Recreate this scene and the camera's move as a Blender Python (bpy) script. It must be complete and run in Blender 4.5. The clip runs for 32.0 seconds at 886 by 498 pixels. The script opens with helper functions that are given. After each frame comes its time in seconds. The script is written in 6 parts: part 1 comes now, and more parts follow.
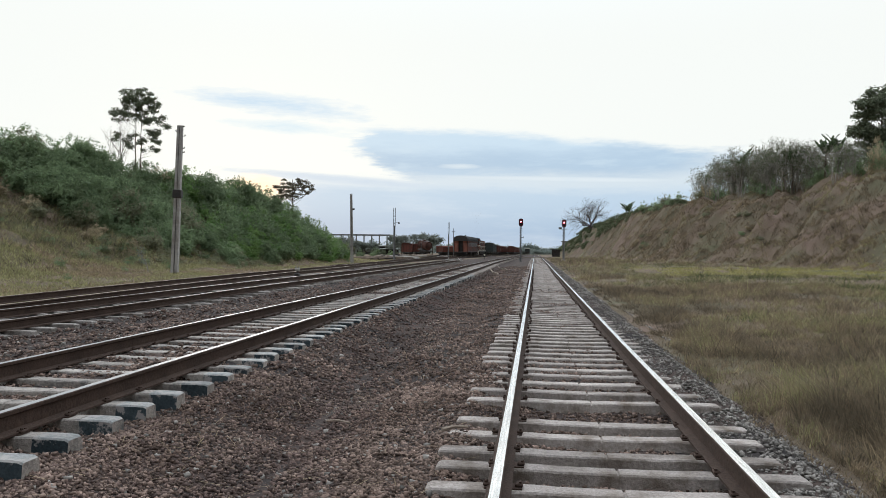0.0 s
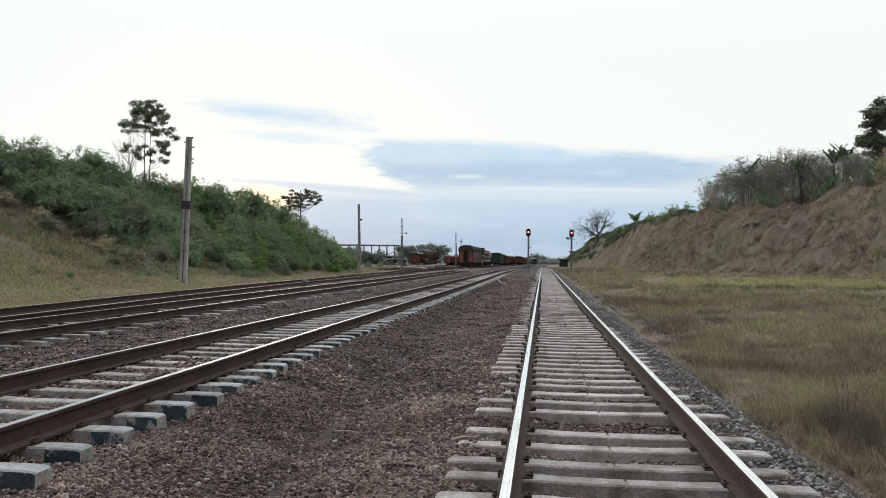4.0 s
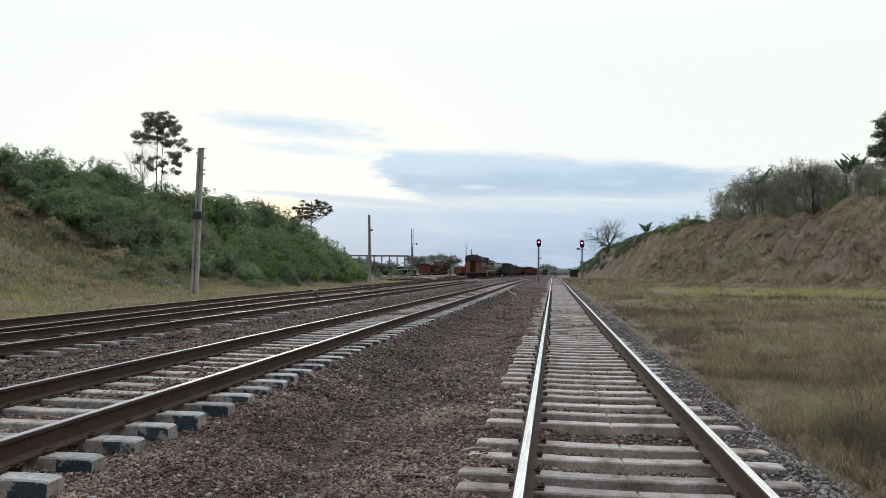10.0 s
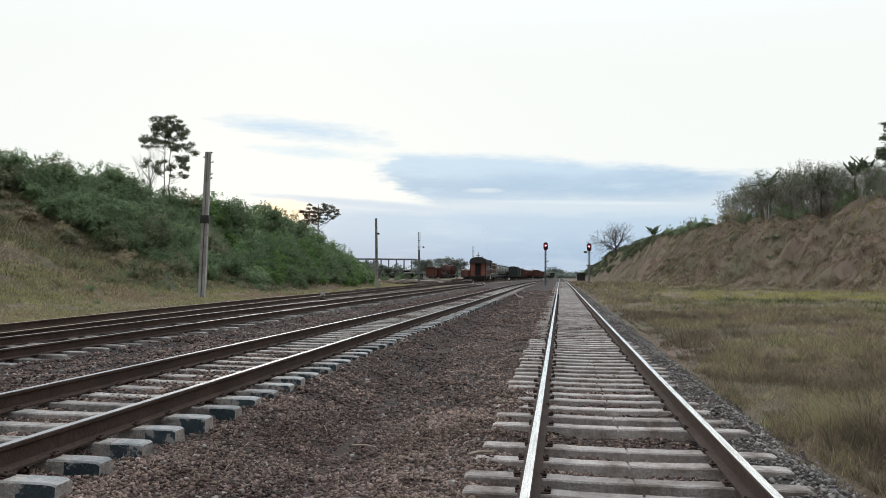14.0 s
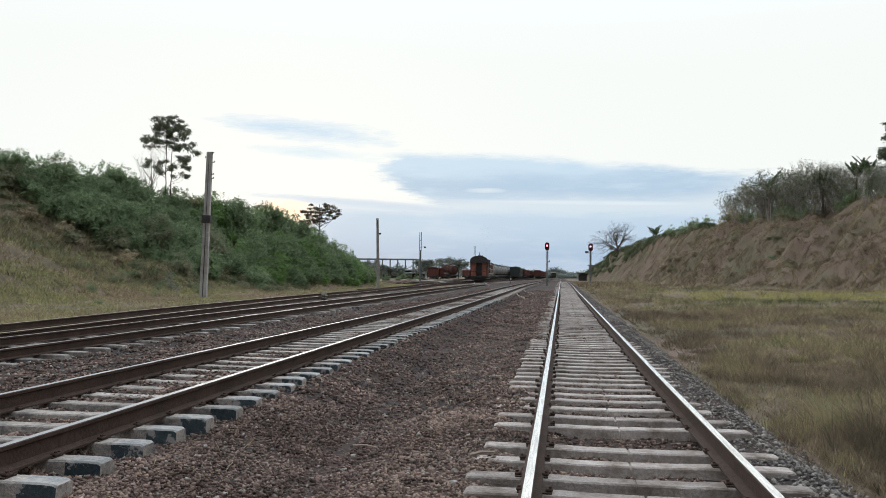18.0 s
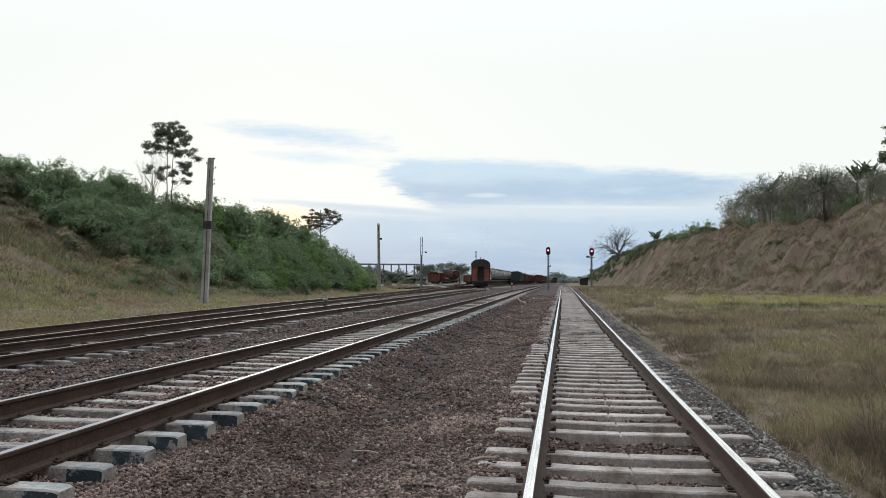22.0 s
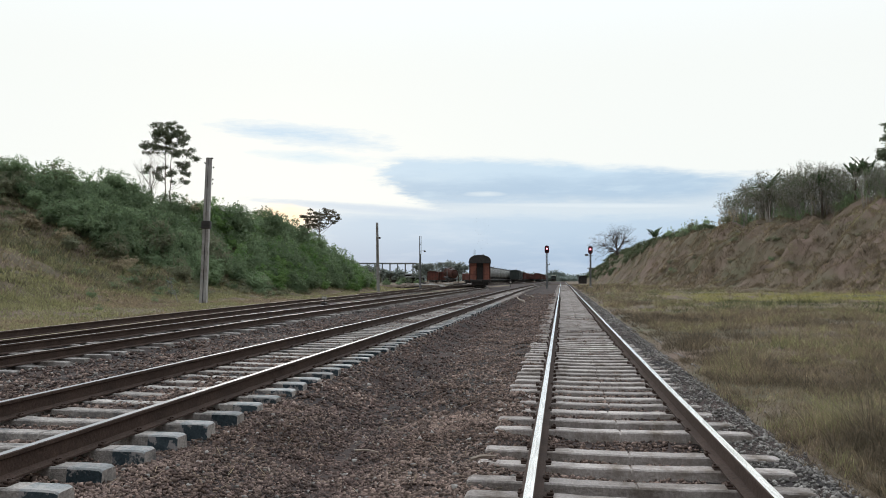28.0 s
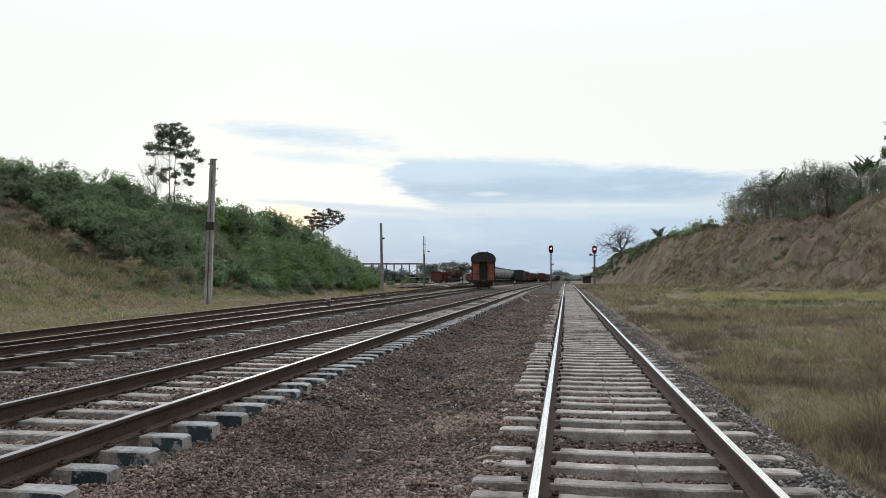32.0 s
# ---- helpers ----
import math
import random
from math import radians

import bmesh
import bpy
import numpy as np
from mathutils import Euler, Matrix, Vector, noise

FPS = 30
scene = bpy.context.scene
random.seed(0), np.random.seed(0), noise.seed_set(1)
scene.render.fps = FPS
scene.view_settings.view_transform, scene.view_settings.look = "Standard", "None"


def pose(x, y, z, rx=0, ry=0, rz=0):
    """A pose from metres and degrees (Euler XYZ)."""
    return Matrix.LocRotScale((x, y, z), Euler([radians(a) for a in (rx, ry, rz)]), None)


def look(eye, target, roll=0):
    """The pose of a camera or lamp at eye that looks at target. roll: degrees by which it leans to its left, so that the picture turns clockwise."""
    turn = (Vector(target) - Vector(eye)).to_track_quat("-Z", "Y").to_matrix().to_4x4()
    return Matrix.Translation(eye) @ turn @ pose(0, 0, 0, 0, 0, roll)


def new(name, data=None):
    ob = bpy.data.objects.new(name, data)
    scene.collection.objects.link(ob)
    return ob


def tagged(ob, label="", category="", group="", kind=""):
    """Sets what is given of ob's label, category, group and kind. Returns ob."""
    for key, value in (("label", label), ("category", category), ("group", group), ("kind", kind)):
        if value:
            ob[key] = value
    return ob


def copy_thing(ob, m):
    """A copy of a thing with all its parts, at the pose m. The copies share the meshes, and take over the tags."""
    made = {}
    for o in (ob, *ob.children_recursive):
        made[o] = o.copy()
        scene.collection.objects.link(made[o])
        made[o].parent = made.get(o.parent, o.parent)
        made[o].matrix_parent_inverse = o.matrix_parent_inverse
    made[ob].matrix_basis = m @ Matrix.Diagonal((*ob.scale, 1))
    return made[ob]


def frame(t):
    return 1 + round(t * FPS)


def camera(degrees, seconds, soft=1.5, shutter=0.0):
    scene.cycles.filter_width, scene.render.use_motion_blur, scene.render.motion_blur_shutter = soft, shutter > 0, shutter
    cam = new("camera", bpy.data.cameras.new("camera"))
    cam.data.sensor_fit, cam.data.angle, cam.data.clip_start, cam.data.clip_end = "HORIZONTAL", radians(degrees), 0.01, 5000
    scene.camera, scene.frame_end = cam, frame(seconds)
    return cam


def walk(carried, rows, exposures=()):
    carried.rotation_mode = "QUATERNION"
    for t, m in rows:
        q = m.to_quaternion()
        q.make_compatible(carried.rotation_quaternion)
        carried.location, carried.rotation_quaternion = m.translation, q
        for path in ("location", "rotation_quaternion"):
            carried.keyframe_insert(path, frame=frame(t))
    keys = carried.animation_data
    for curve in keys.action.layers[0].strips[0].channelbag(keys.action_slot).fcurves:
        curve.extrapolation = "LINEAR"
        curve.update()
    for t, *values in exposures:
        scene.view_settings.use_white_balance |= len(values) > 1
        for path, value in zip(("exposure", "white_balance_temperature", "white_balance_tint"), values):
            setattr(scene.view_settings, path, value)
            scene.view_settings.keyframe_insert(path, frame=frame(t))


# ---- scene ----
cam = camera(58.15, 32.0, soft=0.7)
walk(cam, [
    (0, pose(-0.5485, 0.0426, 1.2978, 90.256, -0.687, 6.586)),
    (0.5, pose(-0.5449, 0.0405, 1.2994, 90.376, -0.631, 6.620)),
    (1, pose(-0.5460, 0.0332, 1.3012, 90.553, -0.607, 6.782)),
    (1.5, pose(-0.5468, 0.0254, 1.3021, 90.566, -0.610, 6.773)),
    (2, pose(-0.5482, 0.0217, 1.3018, 90.636, -0.607, 6.941)),
    (2.5, pose(-0.5500, 0.0177, 1.3036, 90.764, -0.627, 6.979)),
    (3, pose(-0.5511, 0.0115, 1.3044, 90.842, -0.616, 7.035)),
    (3.5, pose(-0.5529, 0.0029, 1.3051, 90.914, -0.634, 7.075)),
    (5.5, pose(-0.5530, -0.0015, 1.3063, 91.213, -0.461, 7.318)),
    (6, pose(-0.5543, 0.0016, 1.3055, 91.297, -0.442, 7.377)),
    (6.5, pose(-0.5526, -0.0026, 1.3067, 91.329, -0.450, 7.422)),
    (7, pose(-0.5520, -0.0053, 1.3074, 91.401, -0.439, 7.467)),
    (7.5, pose(-0.5520, -0.0042, 1.3061, 91.470, -0.438, 7.532)),
    (8, pose(-0.5518, -0.0023, 1.3045, 91.544, -0.398, 7.589)),
    (8.5, pose(-0.5526, 0.0012, 1.3038, 91.609, -0.419, 7.672)),
    (9, pose(-0.5548, 0.0007, 1.3035, 91.651, -0.498, 7.716)),
    (9.5, pose(-0.5570, 0.0002, 1.3043, 91.657, -0.593, 7.756)),
    (10, pose(-0.5572, 0.0019, 1.3044, 91.729, -0.622, 7.855)),
    (10.5, pose(-0.5574, 0.0037, 1.3035, 91.723, -0.620, 7.898)),
    (11, pose(-0.5564, 0.0038, 1.3034, 91.681, -0.567, 7.966)),
    (11.5, pose(-0.5558, 0.0009, 1.3032, 91.628, -0.541, 8.023)),
    (12, pose(-0.5546, 0.0031, 1.3028, 91.623, -0.557, 8.068)),
    (12.5, pose(-0.5521, 0.0012, 1.3037, 91.681, -0.561, 8.125)),
    (13, pose(-0.5510, -0.0011, 1.3056, 91.821, -0.575, 8.257)),
    (13.5, pose(-0.5508, -0.0045, 1.3066, 91.864, -0.573, 8.283)),
    (14, pose(-0.5509, -0.0034, 1.3040, 91.967, -0.582, 8.350)),
    (14.5, pose(-0.5532, 0.0053, 1.3029, 91.933, -0.663, 8.390)),
    (16.5, pose(-0.5520, 0.0095, 1.3032, 91.946, -0.642, 8.515)),
    (17, pose(-0.5521, 0.0026, 1.3047, 91.894, -0.615, 8.513)),
    (17.5, pose(-0.5520, 0.0033, 1.3046, 91.910, -0.610, 8.508)),
    (18, pose(-0.5511, 0.0053, 1.3045, 91.971, -0.601, 8.452)),
    (18.5, pose(-0.5500, 0.0049, 1.3053, 92.038, -0.560, 8.455)),
    (19, pose(-0.5496, 0.0024, 1.3056, 92.048, -0.561, 8.455)),
    (19.5, pose(-0.5491, -0.0019, 1.3069, 92.037, -0.547, 8.456)),
    (20, pose(-0.5477, 0.0013, 1.3060, 92.083, -0.498, 8.461)),
    (20.5, pose(-0.5460, 0.0013, 1.3066, 92.146, -0.507, 8.460)),
    (21, pose(-0.5428, -0.0008, 1.3081, 92.208, -0.482, 8.516)),
    (21.5, pose(-0.5439, -0.0036, 1.3095, 92.270, -0.462, 8.515)),
    (22, pose(-0.5444, -0.0091, 1.3104, 92.323, -0.448, 8.533)),
    (22.5, pose(-0.5449, -0.0104, 1.3094, 92.363, -0.435, 8.589)),
    (23, pose(-0.5458, -0.0083, 1.3091, 92.402, -0.421, 8.629)),
    (23.5, pose(-0.5474, -0.0055, 1.3087, 92.461, -0.390, 8.586)),
    (24, pose(-0.5481, -0.0029, 1.3069, 92.523, -0.370, 8.459)),
    (24.5, pose(-0.5483, -0.0074, 1.3087, 92.441, -0.331, 8.403)),
    (25, pose(-0.5486, -0.0080, 1.3090, 92.389, -0.299, 8.394)),
    (25.5, pose(-0.5478, -0.0092, 1.3096, 92.401, -0.303, 8.285)),
    (27.5, pose(-0.5469, -0.0069, 1.3085, 92.386, -0.210, 8.393)),
    (28, pose(-0.5476, -0.0090, 1.3093, 92.242, -0.182, 8.450)),
    (28.5, pose(-0.5486, -0.0070, 1.3092, 92.240, -0.189, 8.494)),
    (29, pose(-0.5486, -0.0065, 1.3098, 92.281, -0.131, 8.549)),
    (29.5, pose(-0.5493, -0.0080, 1.3104, 92.336, -0.117, 8.589)),
    (30, pose(-0.5508, -0.0096, 1.3102, 92.265, -0.103, 8.643)),
    (30.5, pose(-0.5527, -0.0100, 1.3100, 92.140, -0.089, 8.662)),
    (31, pose(-0.5518, -0.0082, 1.3107, 92.134, -0.066, 8.674)),
    (31.5, pose(-0.5503, -0.0020, 1.3090, 92.195, -0.050, 8.715)),
    (32, pose(-0.5500, -0.0000, 1.3100, 92.254, 0.000, 8.743)),
])

# ---- light ----
world = bpy.data.worlds.new("evening_sky")
scene.world = world
world.use_nodes = True
wt = world.node_tree
wt.nodes.clear()


def node(tree, kind, operation="", data_type="", blend_type="", use_clamp=False):
    n = tree.nodes.new(kind)
    if operation:
        n.operation = operation
    if data_type:
        n.data_type = data_type
    if blend_type:
        n.blend_type = blend_type
    if use_clamp:
        n.use_clamp = True
    return n


def wn(kind, **props):
    return node(wt, kind, **props)


def wmath(op, a, b=None, c=None, clamp=False):
    n = wn("ShaderNodeMath", operation=op, use_clamp=clamp)
    for i, v in enumerate((a, b, c)):
        if v is None:
            continue
        if isinstance(v, (int, float)):
            n.inputs[i].default_value = v
        else:
            wt.links.new(v, n.inputs[i])
    return n.outputs[0]


def wmix(fac, a, b):
    n = wn("ShaderNodeMix", data_type="RGBA")
    for i, v in ((0, fac), (6, a), (7, b)):
        if isinstance(v, tuple):
            n.inputs[i].default_value = (*v, 1)
        elif isinstance(v, (int, float)):
            n.inputs[i].default_value = v
        else:
            wt.links.new(v, n.inputs[i])
    return n.outputs[2]


geo = wn("ShaderNodeTexCoord")
sep = wn("ShaderNodeSeparateXYZ")
wt.links.new(geo.outputs["Generated"], sep.inputs[0])
az = wmath("ARCTAN2", sep.outputs[0], sep.outputs[1])
el = wmath("ARCSINE", sep.outputs[2])
com = wn("ShaderNodeCombineXYZ")
wt.links.new(wmath("MULTIPLY", az, 3.0), com.inputs[0])
wt.links.new(wmath("MULTIPLY", el, 16.0), com.inputs[1])


def wnoise(scale, detail, rough=0.55, seed=0.0):
    n = wn("ShaderNodeTexNoise")
    n.noise_dimensions = "4D"
    n.inputs["Scale"].default_value, n.inputs["Detail"].default_value = scale, detail
    n.inputs["Roughness"].default_value, n.inputs["W"].default_value = rough, seed
    wt.links.new(com.outputs[0], n.inputs["Vector"])
    return wmath("SUBTRACT", n.outputs[0], 0.5)


wisps = wnoise(1.6, 6.0, 0.6, 1.0)
fine = wnoise(5.0, 5.0, 0.6, 4.0)
tiny = wnoise(16.0, 4.0, 0.6, 6.0)


def cloud(a, e, sa, se, soft=0.9, ragged=1.6, tilt=0.0):
    """A lens-shaped bank of cloud round the azimuth a and the elevation e, with a ragged rim."""
    off = wmath("SUBTRACT", az, a)
    da = wmath("DIVIDE", off, sa)
    de = wmath("DIVIDE", wmath("SUBTRACT", el, wmath("MULTIPLY_ADD", off, tilt, e)), se)
    d2 = wmath("ADD", wmath("MULTIPLY", da, da), wmath("MULTIPLY", de, de))
    v = wmath("ADD", wmath("SUBTRACT", 1.0, d2), wmath("MULTIPLY", wisps, ragged))
    v = wmath("ADD", v, wmath("ADD", wmath("MULTIPLY", fine, 1.1), wmath("MULTIPLY", tiny, 1.2)))
    return wmath("MULTIPLY", v, 1.0 / soft, clamp=True)


def rise(v, lo, hi, a=0.0, b=1.0):
    """A smooth step of v from a at lo to b at hi."""
    n = wn("ShaderNodeMapRange")
    n.interpolation_type = "SMOOTHSTEP"
    wt.links.new(v, n.inputs[0])
    for k, q in enumerate((lo, hi, a, b)):
        n.inputs[k + 1].default_value = q
    return n.outputs[0]


def product(*vs):
    out = vs[0]
    for v in vs[1:]:
        out = wmath("MULTIPLY", out, v)
    return out


# an overcast evening: white haze over a flat blue-grey bank and a darker layer along the horizon
wa = wmath("ADD", az, wmath("ADD", wmath("MULTIPLY", wisps, 0.16), wmath("ADD", wmath("MULTIPLY", fine, 0.07), wmath("MULTIPLY", tiny, 0.04))))
we = wmath("ADD", el, wmath("ADD", wmath("MULTIPLY", wisps, 0.026), wmath("ADD", wmath("MULTIPLY", fine, 0.016), wmath("MULTIPLY", tiny, 0.008))))
sky = wmix(rise(el, 0.24, 0.52), (1.035, 1.07, 1.045), (1.12, 1.25, 1.37))
low = product(rise(we, 0.104, 0.070), rise(wa, -0.42, -0.27))
sky = wmix(wmath("MULTIPLY", low, 0.92), sky, wmix(rise(el, 0.075, 0.01), (0.55, 0.72, 0.90), (0.37, 0.545, 0.765)))
edge_top = wmath("SUBTRACT", 0.155, wmath("MULTIPLY", wmath("MAXIMUM", wmath("ADD", az, 0.06), 0.0), 0.10))
edge_left = wmath("ADD", wmath("MULTIPLY", wmath("MAXIMUM", wmath("SUBTRACT", 0.125, el), 0.0), 2.2), -0.222)
bank = product(rise(wmath("SUBTRACT", edge_top, we), -0.004, 0.010), rise(wmath("SUBTRACT", wa, edge_left), -0.012, 0.022),
               rise(we, 0.076, 0.112), rise(wa, 0.30, 0.16))
tone = wmix(rise(wmath("ADD", we, wmath("MULTIPLY", wisps, 0.06)), 0.147, 0.112), (0.64, 0.82, 0.98), (0.475, 0.65, 0.84))
sky = wmix(wmath("MULTIPLY", bank, 0.93), sky, tone)
sky = wmix(wmath("MULTIPLY", cloud(-0.08, 0.100, 0.10, 0.006, 1.0, 2.0), 0.5), sky, (0.52, 0.70, 0.89))
sky = wmix(wmath("MULTIPLY", cloud(-0.095, 0.108, 0.030, 0.0036, 1.5, 2.2), 0.8), sky, (0.92, 1.0, 1.03))
sky = wmix(wmath("MULTIPLY", cloud(0.02, 0.0930, 0.15, 0.0030, 1.3, 3.4, -0.02), 0.65), sky, (0.88, 0.97, 1.03))
sky = wmix(wmath("MULTIPLY", cloud(-0.32, 0.1775, 0.125, 0.0180, 1.2, 2.4, -0.06), 0.9), sky, (0.60, 0.80, 0.99))
sky = wmix(wmath("MULTIPLY", cloud(-0.30, 0.1500, 0.10, 0.0090, 1.3, 2.8, -0.05), 0.8), sky, (0.72, 0.90, 1.02))
sky = wmix(wmath("MULTIPLY", cloud(-0.26, 0.0905, 0.15, 0.0060, 1.0, 1.6, -0.06), 0.75), sky, (0.62, 0.76, 0.92))
sky = wmix(wmath("MULTIPLY", cloud(-0.345, 0.073, 0.045, 0.022), 0.8), sky, (1.6, 1.22, 0.82))
streak = wmath("MULTIPLY", wmath("SUBTRACT", wnoise(2.6, 6.0, 0.6, 9.0), 0.02), 5.0, clamp=True)
sky = wmix(product(streak, bank, rise(el, 0.155, 0.12)), sky, (0.68, 0.84, 0.97))
sky = wmix(wmath("MULTIPLY", wmath("MULTIPLY", streak, low), 0.40), sky, (0.80, 0.90, 1.0))
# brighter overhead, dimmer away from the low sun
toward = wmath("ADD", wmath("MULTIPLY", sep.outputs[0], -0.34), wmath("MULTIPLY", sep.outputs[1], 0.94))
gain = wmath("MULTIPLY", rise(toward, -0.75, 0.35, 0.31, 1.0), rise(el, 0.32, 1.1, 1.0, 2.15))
nishita = wn("ShaderNodeTexSky")
nishita.sky_type, nishita.sun_disc = "NISHITA", False
nishita.sun_elevation, nishita.sun_rotation = radians(7), radians(-20)
scaled = wn("ShaderNodeVectorMath", operation="SCALE")
scaled.inputs[3].default_value = 0.10
wt.links.new(nishita.outputs[0], scaled.inputs[0])
sky = wmix(0.975, scaled.outputs[0], sky)
bg = wn("ShaderNodeBackground")
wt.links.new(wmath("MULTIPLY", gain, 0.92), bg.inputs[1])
wt.links.new(sky, bg.inputs[0])
wout = wn("ShaderNodeOutputWorld")
wt.links.new(bg.outputs[0], wout.inputs[0])

sun = new("sun", bpy.data.lights.new("sun", "SUN"))
sun.data.energy, sun.data.angle, sun.data.color = 0.5, radians(14), (1.0, 0.93, 0.86)
sun.matrix_world = look((-34, 94, 18), (0, 0, 0))
scene.view_settings.exposure = 0.0


# ---- materials ----
def material(name, c1, c2, scale=4.0, rough=0.85, metal=0.0, bump=0.25, fine=60.0, stain=None, stain_scale=0.5,
             stain_amount=0.5, vary=0.0, island=0.0, stretch=(1, 1, 1), spec=0.4, space="Object", stain_width=0.2, stain2=None, stain2_scale=0.1, stain2_amount=0.5):
    """A two-scale procedural surface: c1 to c2 by a broad noise, fine grain over it, stains of their own colour."""
    m = bpy.data.materials.new(name)
    m.use_nodes = True
    t = m.node_tree
    t.nodes.clear()

    def add(kind, **props):
        return node(t, kind, **props)

    def put(n, slot, v):
        if isinstance(v, tuple):
            n.inputs[slot].default_value = (*v, 1)
        elif isinstance(v, (int, float)):
            n.inputs[slot].default_value = v
        else:
            t.links.new(v, n.inputs[slot])

    def mixed(fac, a, b, blend="MIX"):
        n = add("ShaderNodeMix", data_type="RGBA", blend_type=blend)
        for slot, v in ((0, fac), (6, a), (7, b)):
            put(n, slot, v)
        return n.outputs[2]

    def ramp(v, lo, hi):
        n = add("ShaderNodeMapRange")
        put(n, 0, v)
        put(n, 1, lo)
        put(n, 2, hi)
        return n.outputs[0]

    co = add("ShaderNodeTexCoord")
    mp = add("ShaderNodeMapping")
    mp.inputs["Scale"].default_value = stretch
    if space == "World":
        t.links.new(add("ShaderNodeNewGeometry").outputs["Position"], mp.inputs[0])
    else:
        t.links.new(co.outputs[space], mp.inputs[0])

    def tex(s, detail=6.0, r=0.6):
        n = add("ShaderNodeTexNoise")
        put(n, "Scale", s)
        put(n, "Detail", detail)
        put(n, "Roughness", r)
        t.links.new(mp.outputs[0], n.inputs["Vector"])
        return n.outputs[0]

    broad, grain = tex(scale), tex(fine, 4.0)
    col = mixed(ramp(broad, 0.32, 0.68), c1, c2)
    col = mixed(0.55, col, mixed(ramp(grain, 0.25, 0.75), (0.35, 0.35, 0.35), (1.5, 1.5, 1.5)), "MULTIPLY")
    if stain:
        mask = ramp(tex(stain_scale, 8.0, 0.65), 0.62 - 0.3 * stain_amount, 0.62 + stain_width - 0.3 * stain_amount)
        col = mixed(mask, col, stain)
    if stain2:
        mask = ramp(tex(stain2_scale, 7.0, 0.6), 0.60 - 0.3 * stain2_amount, 0.78 - 0.3 * stain2_amount)
        col = mixed(mask, col, mixed(ramp(grain, 0.3, 0.7), tuple(q * 0.7 for q in stain2), tuple(q * 1.25 for q in stain2)))
    if vary:
        oi = add("ShaderNodeObjectInfo")
        col = mixed(1.0, col, mixed(oi.outputs["Random"], (1 - vary,) * 3, (1 + vary,) * 3), "MULTIPLY")
    if island:
        gi = add("ShaderNodeNewGeometry")
        col = mixed(1.0, col, mixed(gi.outputs["Random Per Island"], (1 - island,) * 3, (1 + island,) * 3), "MULTIPLY")
    bsdf = add("ShaderNodeBsdfPrincipled")
    put(bsdf, "Base Color", col)
    put(bsdf, "Roughness", rough)
    put(bsdf, "Metallic", metal)
    put(bsdf, "Specular IOR Level", spec)
    if bump:
        b = add("ShaderNodeBump")
        put(b, "Strength", bump)
        put(b, "Distance", 0.03)
        put(b, "Height", grain)
        t.links.new(b.outputs[0], bsdf.inputs["Normal"])
    out = add("ShaderNodeOutputMaterial")
    t.links.new(bsdf.outputs[0], out.inputs[0])
    return m


def foliage(name, c1, c2, vary=0.35, plants=0.0):
    m = material(name, c1, c2, scale=0.8, rough=0.75, bump=0.0, fine=6.0, island=vary, vary=plants, spec=0.15)
    t = m.node_tree
    b = next(n for n in t.nodes if n.type == "BSDF_PRINCIPLED")
    out = next(n for n in t.nodes if n.type == "OUTPUT_MATERIAL")
    tr = t.nodes.new("ShaderNodeBsdfTranslucent")
    t.links.new(b.inputs["Base Color"].links[0].from_socket, tr.inputs[0])
    mx = t.nodes.new("ShaderNodeMixShader")
    mx.inputs[0].default_value = 0.45
    t.links.new(b.outputs[0], mx.inputs[1])
    t.links.new(tr.outputs[0], mx.inputs[2])
    t.links.new(mx.outputs[0], out.inputs[0])
    return m


def glowing(name, colour, strength):
    m = bpy.data.materials.new(name)
    m.use_nodes = True
    b = m.node_tree.nodes["Principled BSDF"]
    b.inputs["Base Color"].default_value = (*colour, 1)
    b.inputs["Emission Color"].default_value = (*colour, 1)
    b.inputs["Emission Strength"].default_value = strength
    return m


EARTH = material("earth", (0.188, 0.136, 0.100), (0.116, 0.088, 0.065), 0.22, 0.95, spec=0.12, fine=9.0, bump=0.6,
                 stain=(0.175, 0.120, 0.096), stain_scale=0.16, stain_amount=0.5,
                 stain2=(0.115, 0.104, 0.064), stain2_scale=0.11, stain2_amount=0.5)
BALLAST = material("ballast_bed", (0.088, 0.060, 0.051), (0.046, 0.037, 0.034), 1.4, 0.95, spec=0.12, fine=16.0, bump=1.0,
                   stain=(0.034, 0.030, 0.030), stain_scale=0.8, stain_amount=0.55)
STONE = material("ballast_stone", (0.250, 0.176, 0.143), (0.138, 0.098, 0.081), 0.8, 0.9, spec=0.12, fine=40.0, bump=0.3, island=0.65,
                 stain=(0.085, 0.055, 0.042), stain_scale=0.5)
STONE_DARK = material("dark_stone", (0.146, 0.097, 0.082), (0.078, 0.058, 0.052), 0.8, 0.9, spec=0.12, fine=40.0, bump=0.3, island=0.7)
STONE_GREY = material("grey_stone", (0.272, 0.246, 0.222), (0.163, 0.146, 0.132), 0.8, 0.9, spec=0.12, fine=40.0, bump=0.3, island=0.55)
CONCRETE = material("sleeper_concrete", (0.462, 0.402, 0.367), (0.315, 0.272, 0.247), 3.0, 0.9, spec=0.12, fine=45.0, bump=0.5,
                    stain=(0.17, 0.135, 0.11), stain_scale=3.4, stain_amount=0.5, vary=0.22, space="World")
CONCRETE_DIRTY = material("dirty_sleeper_concrete", (0.37, 0.335, 0.312), (0.22, 0.195, 0.178), 3.0, 0.95, spec=0.1, fine=45.0, bump=0.5,
                    stain=(0.09, 0.072, 0.06), stain_scale=2.6, stain_amount=0.6, vary=0.35, space="World")
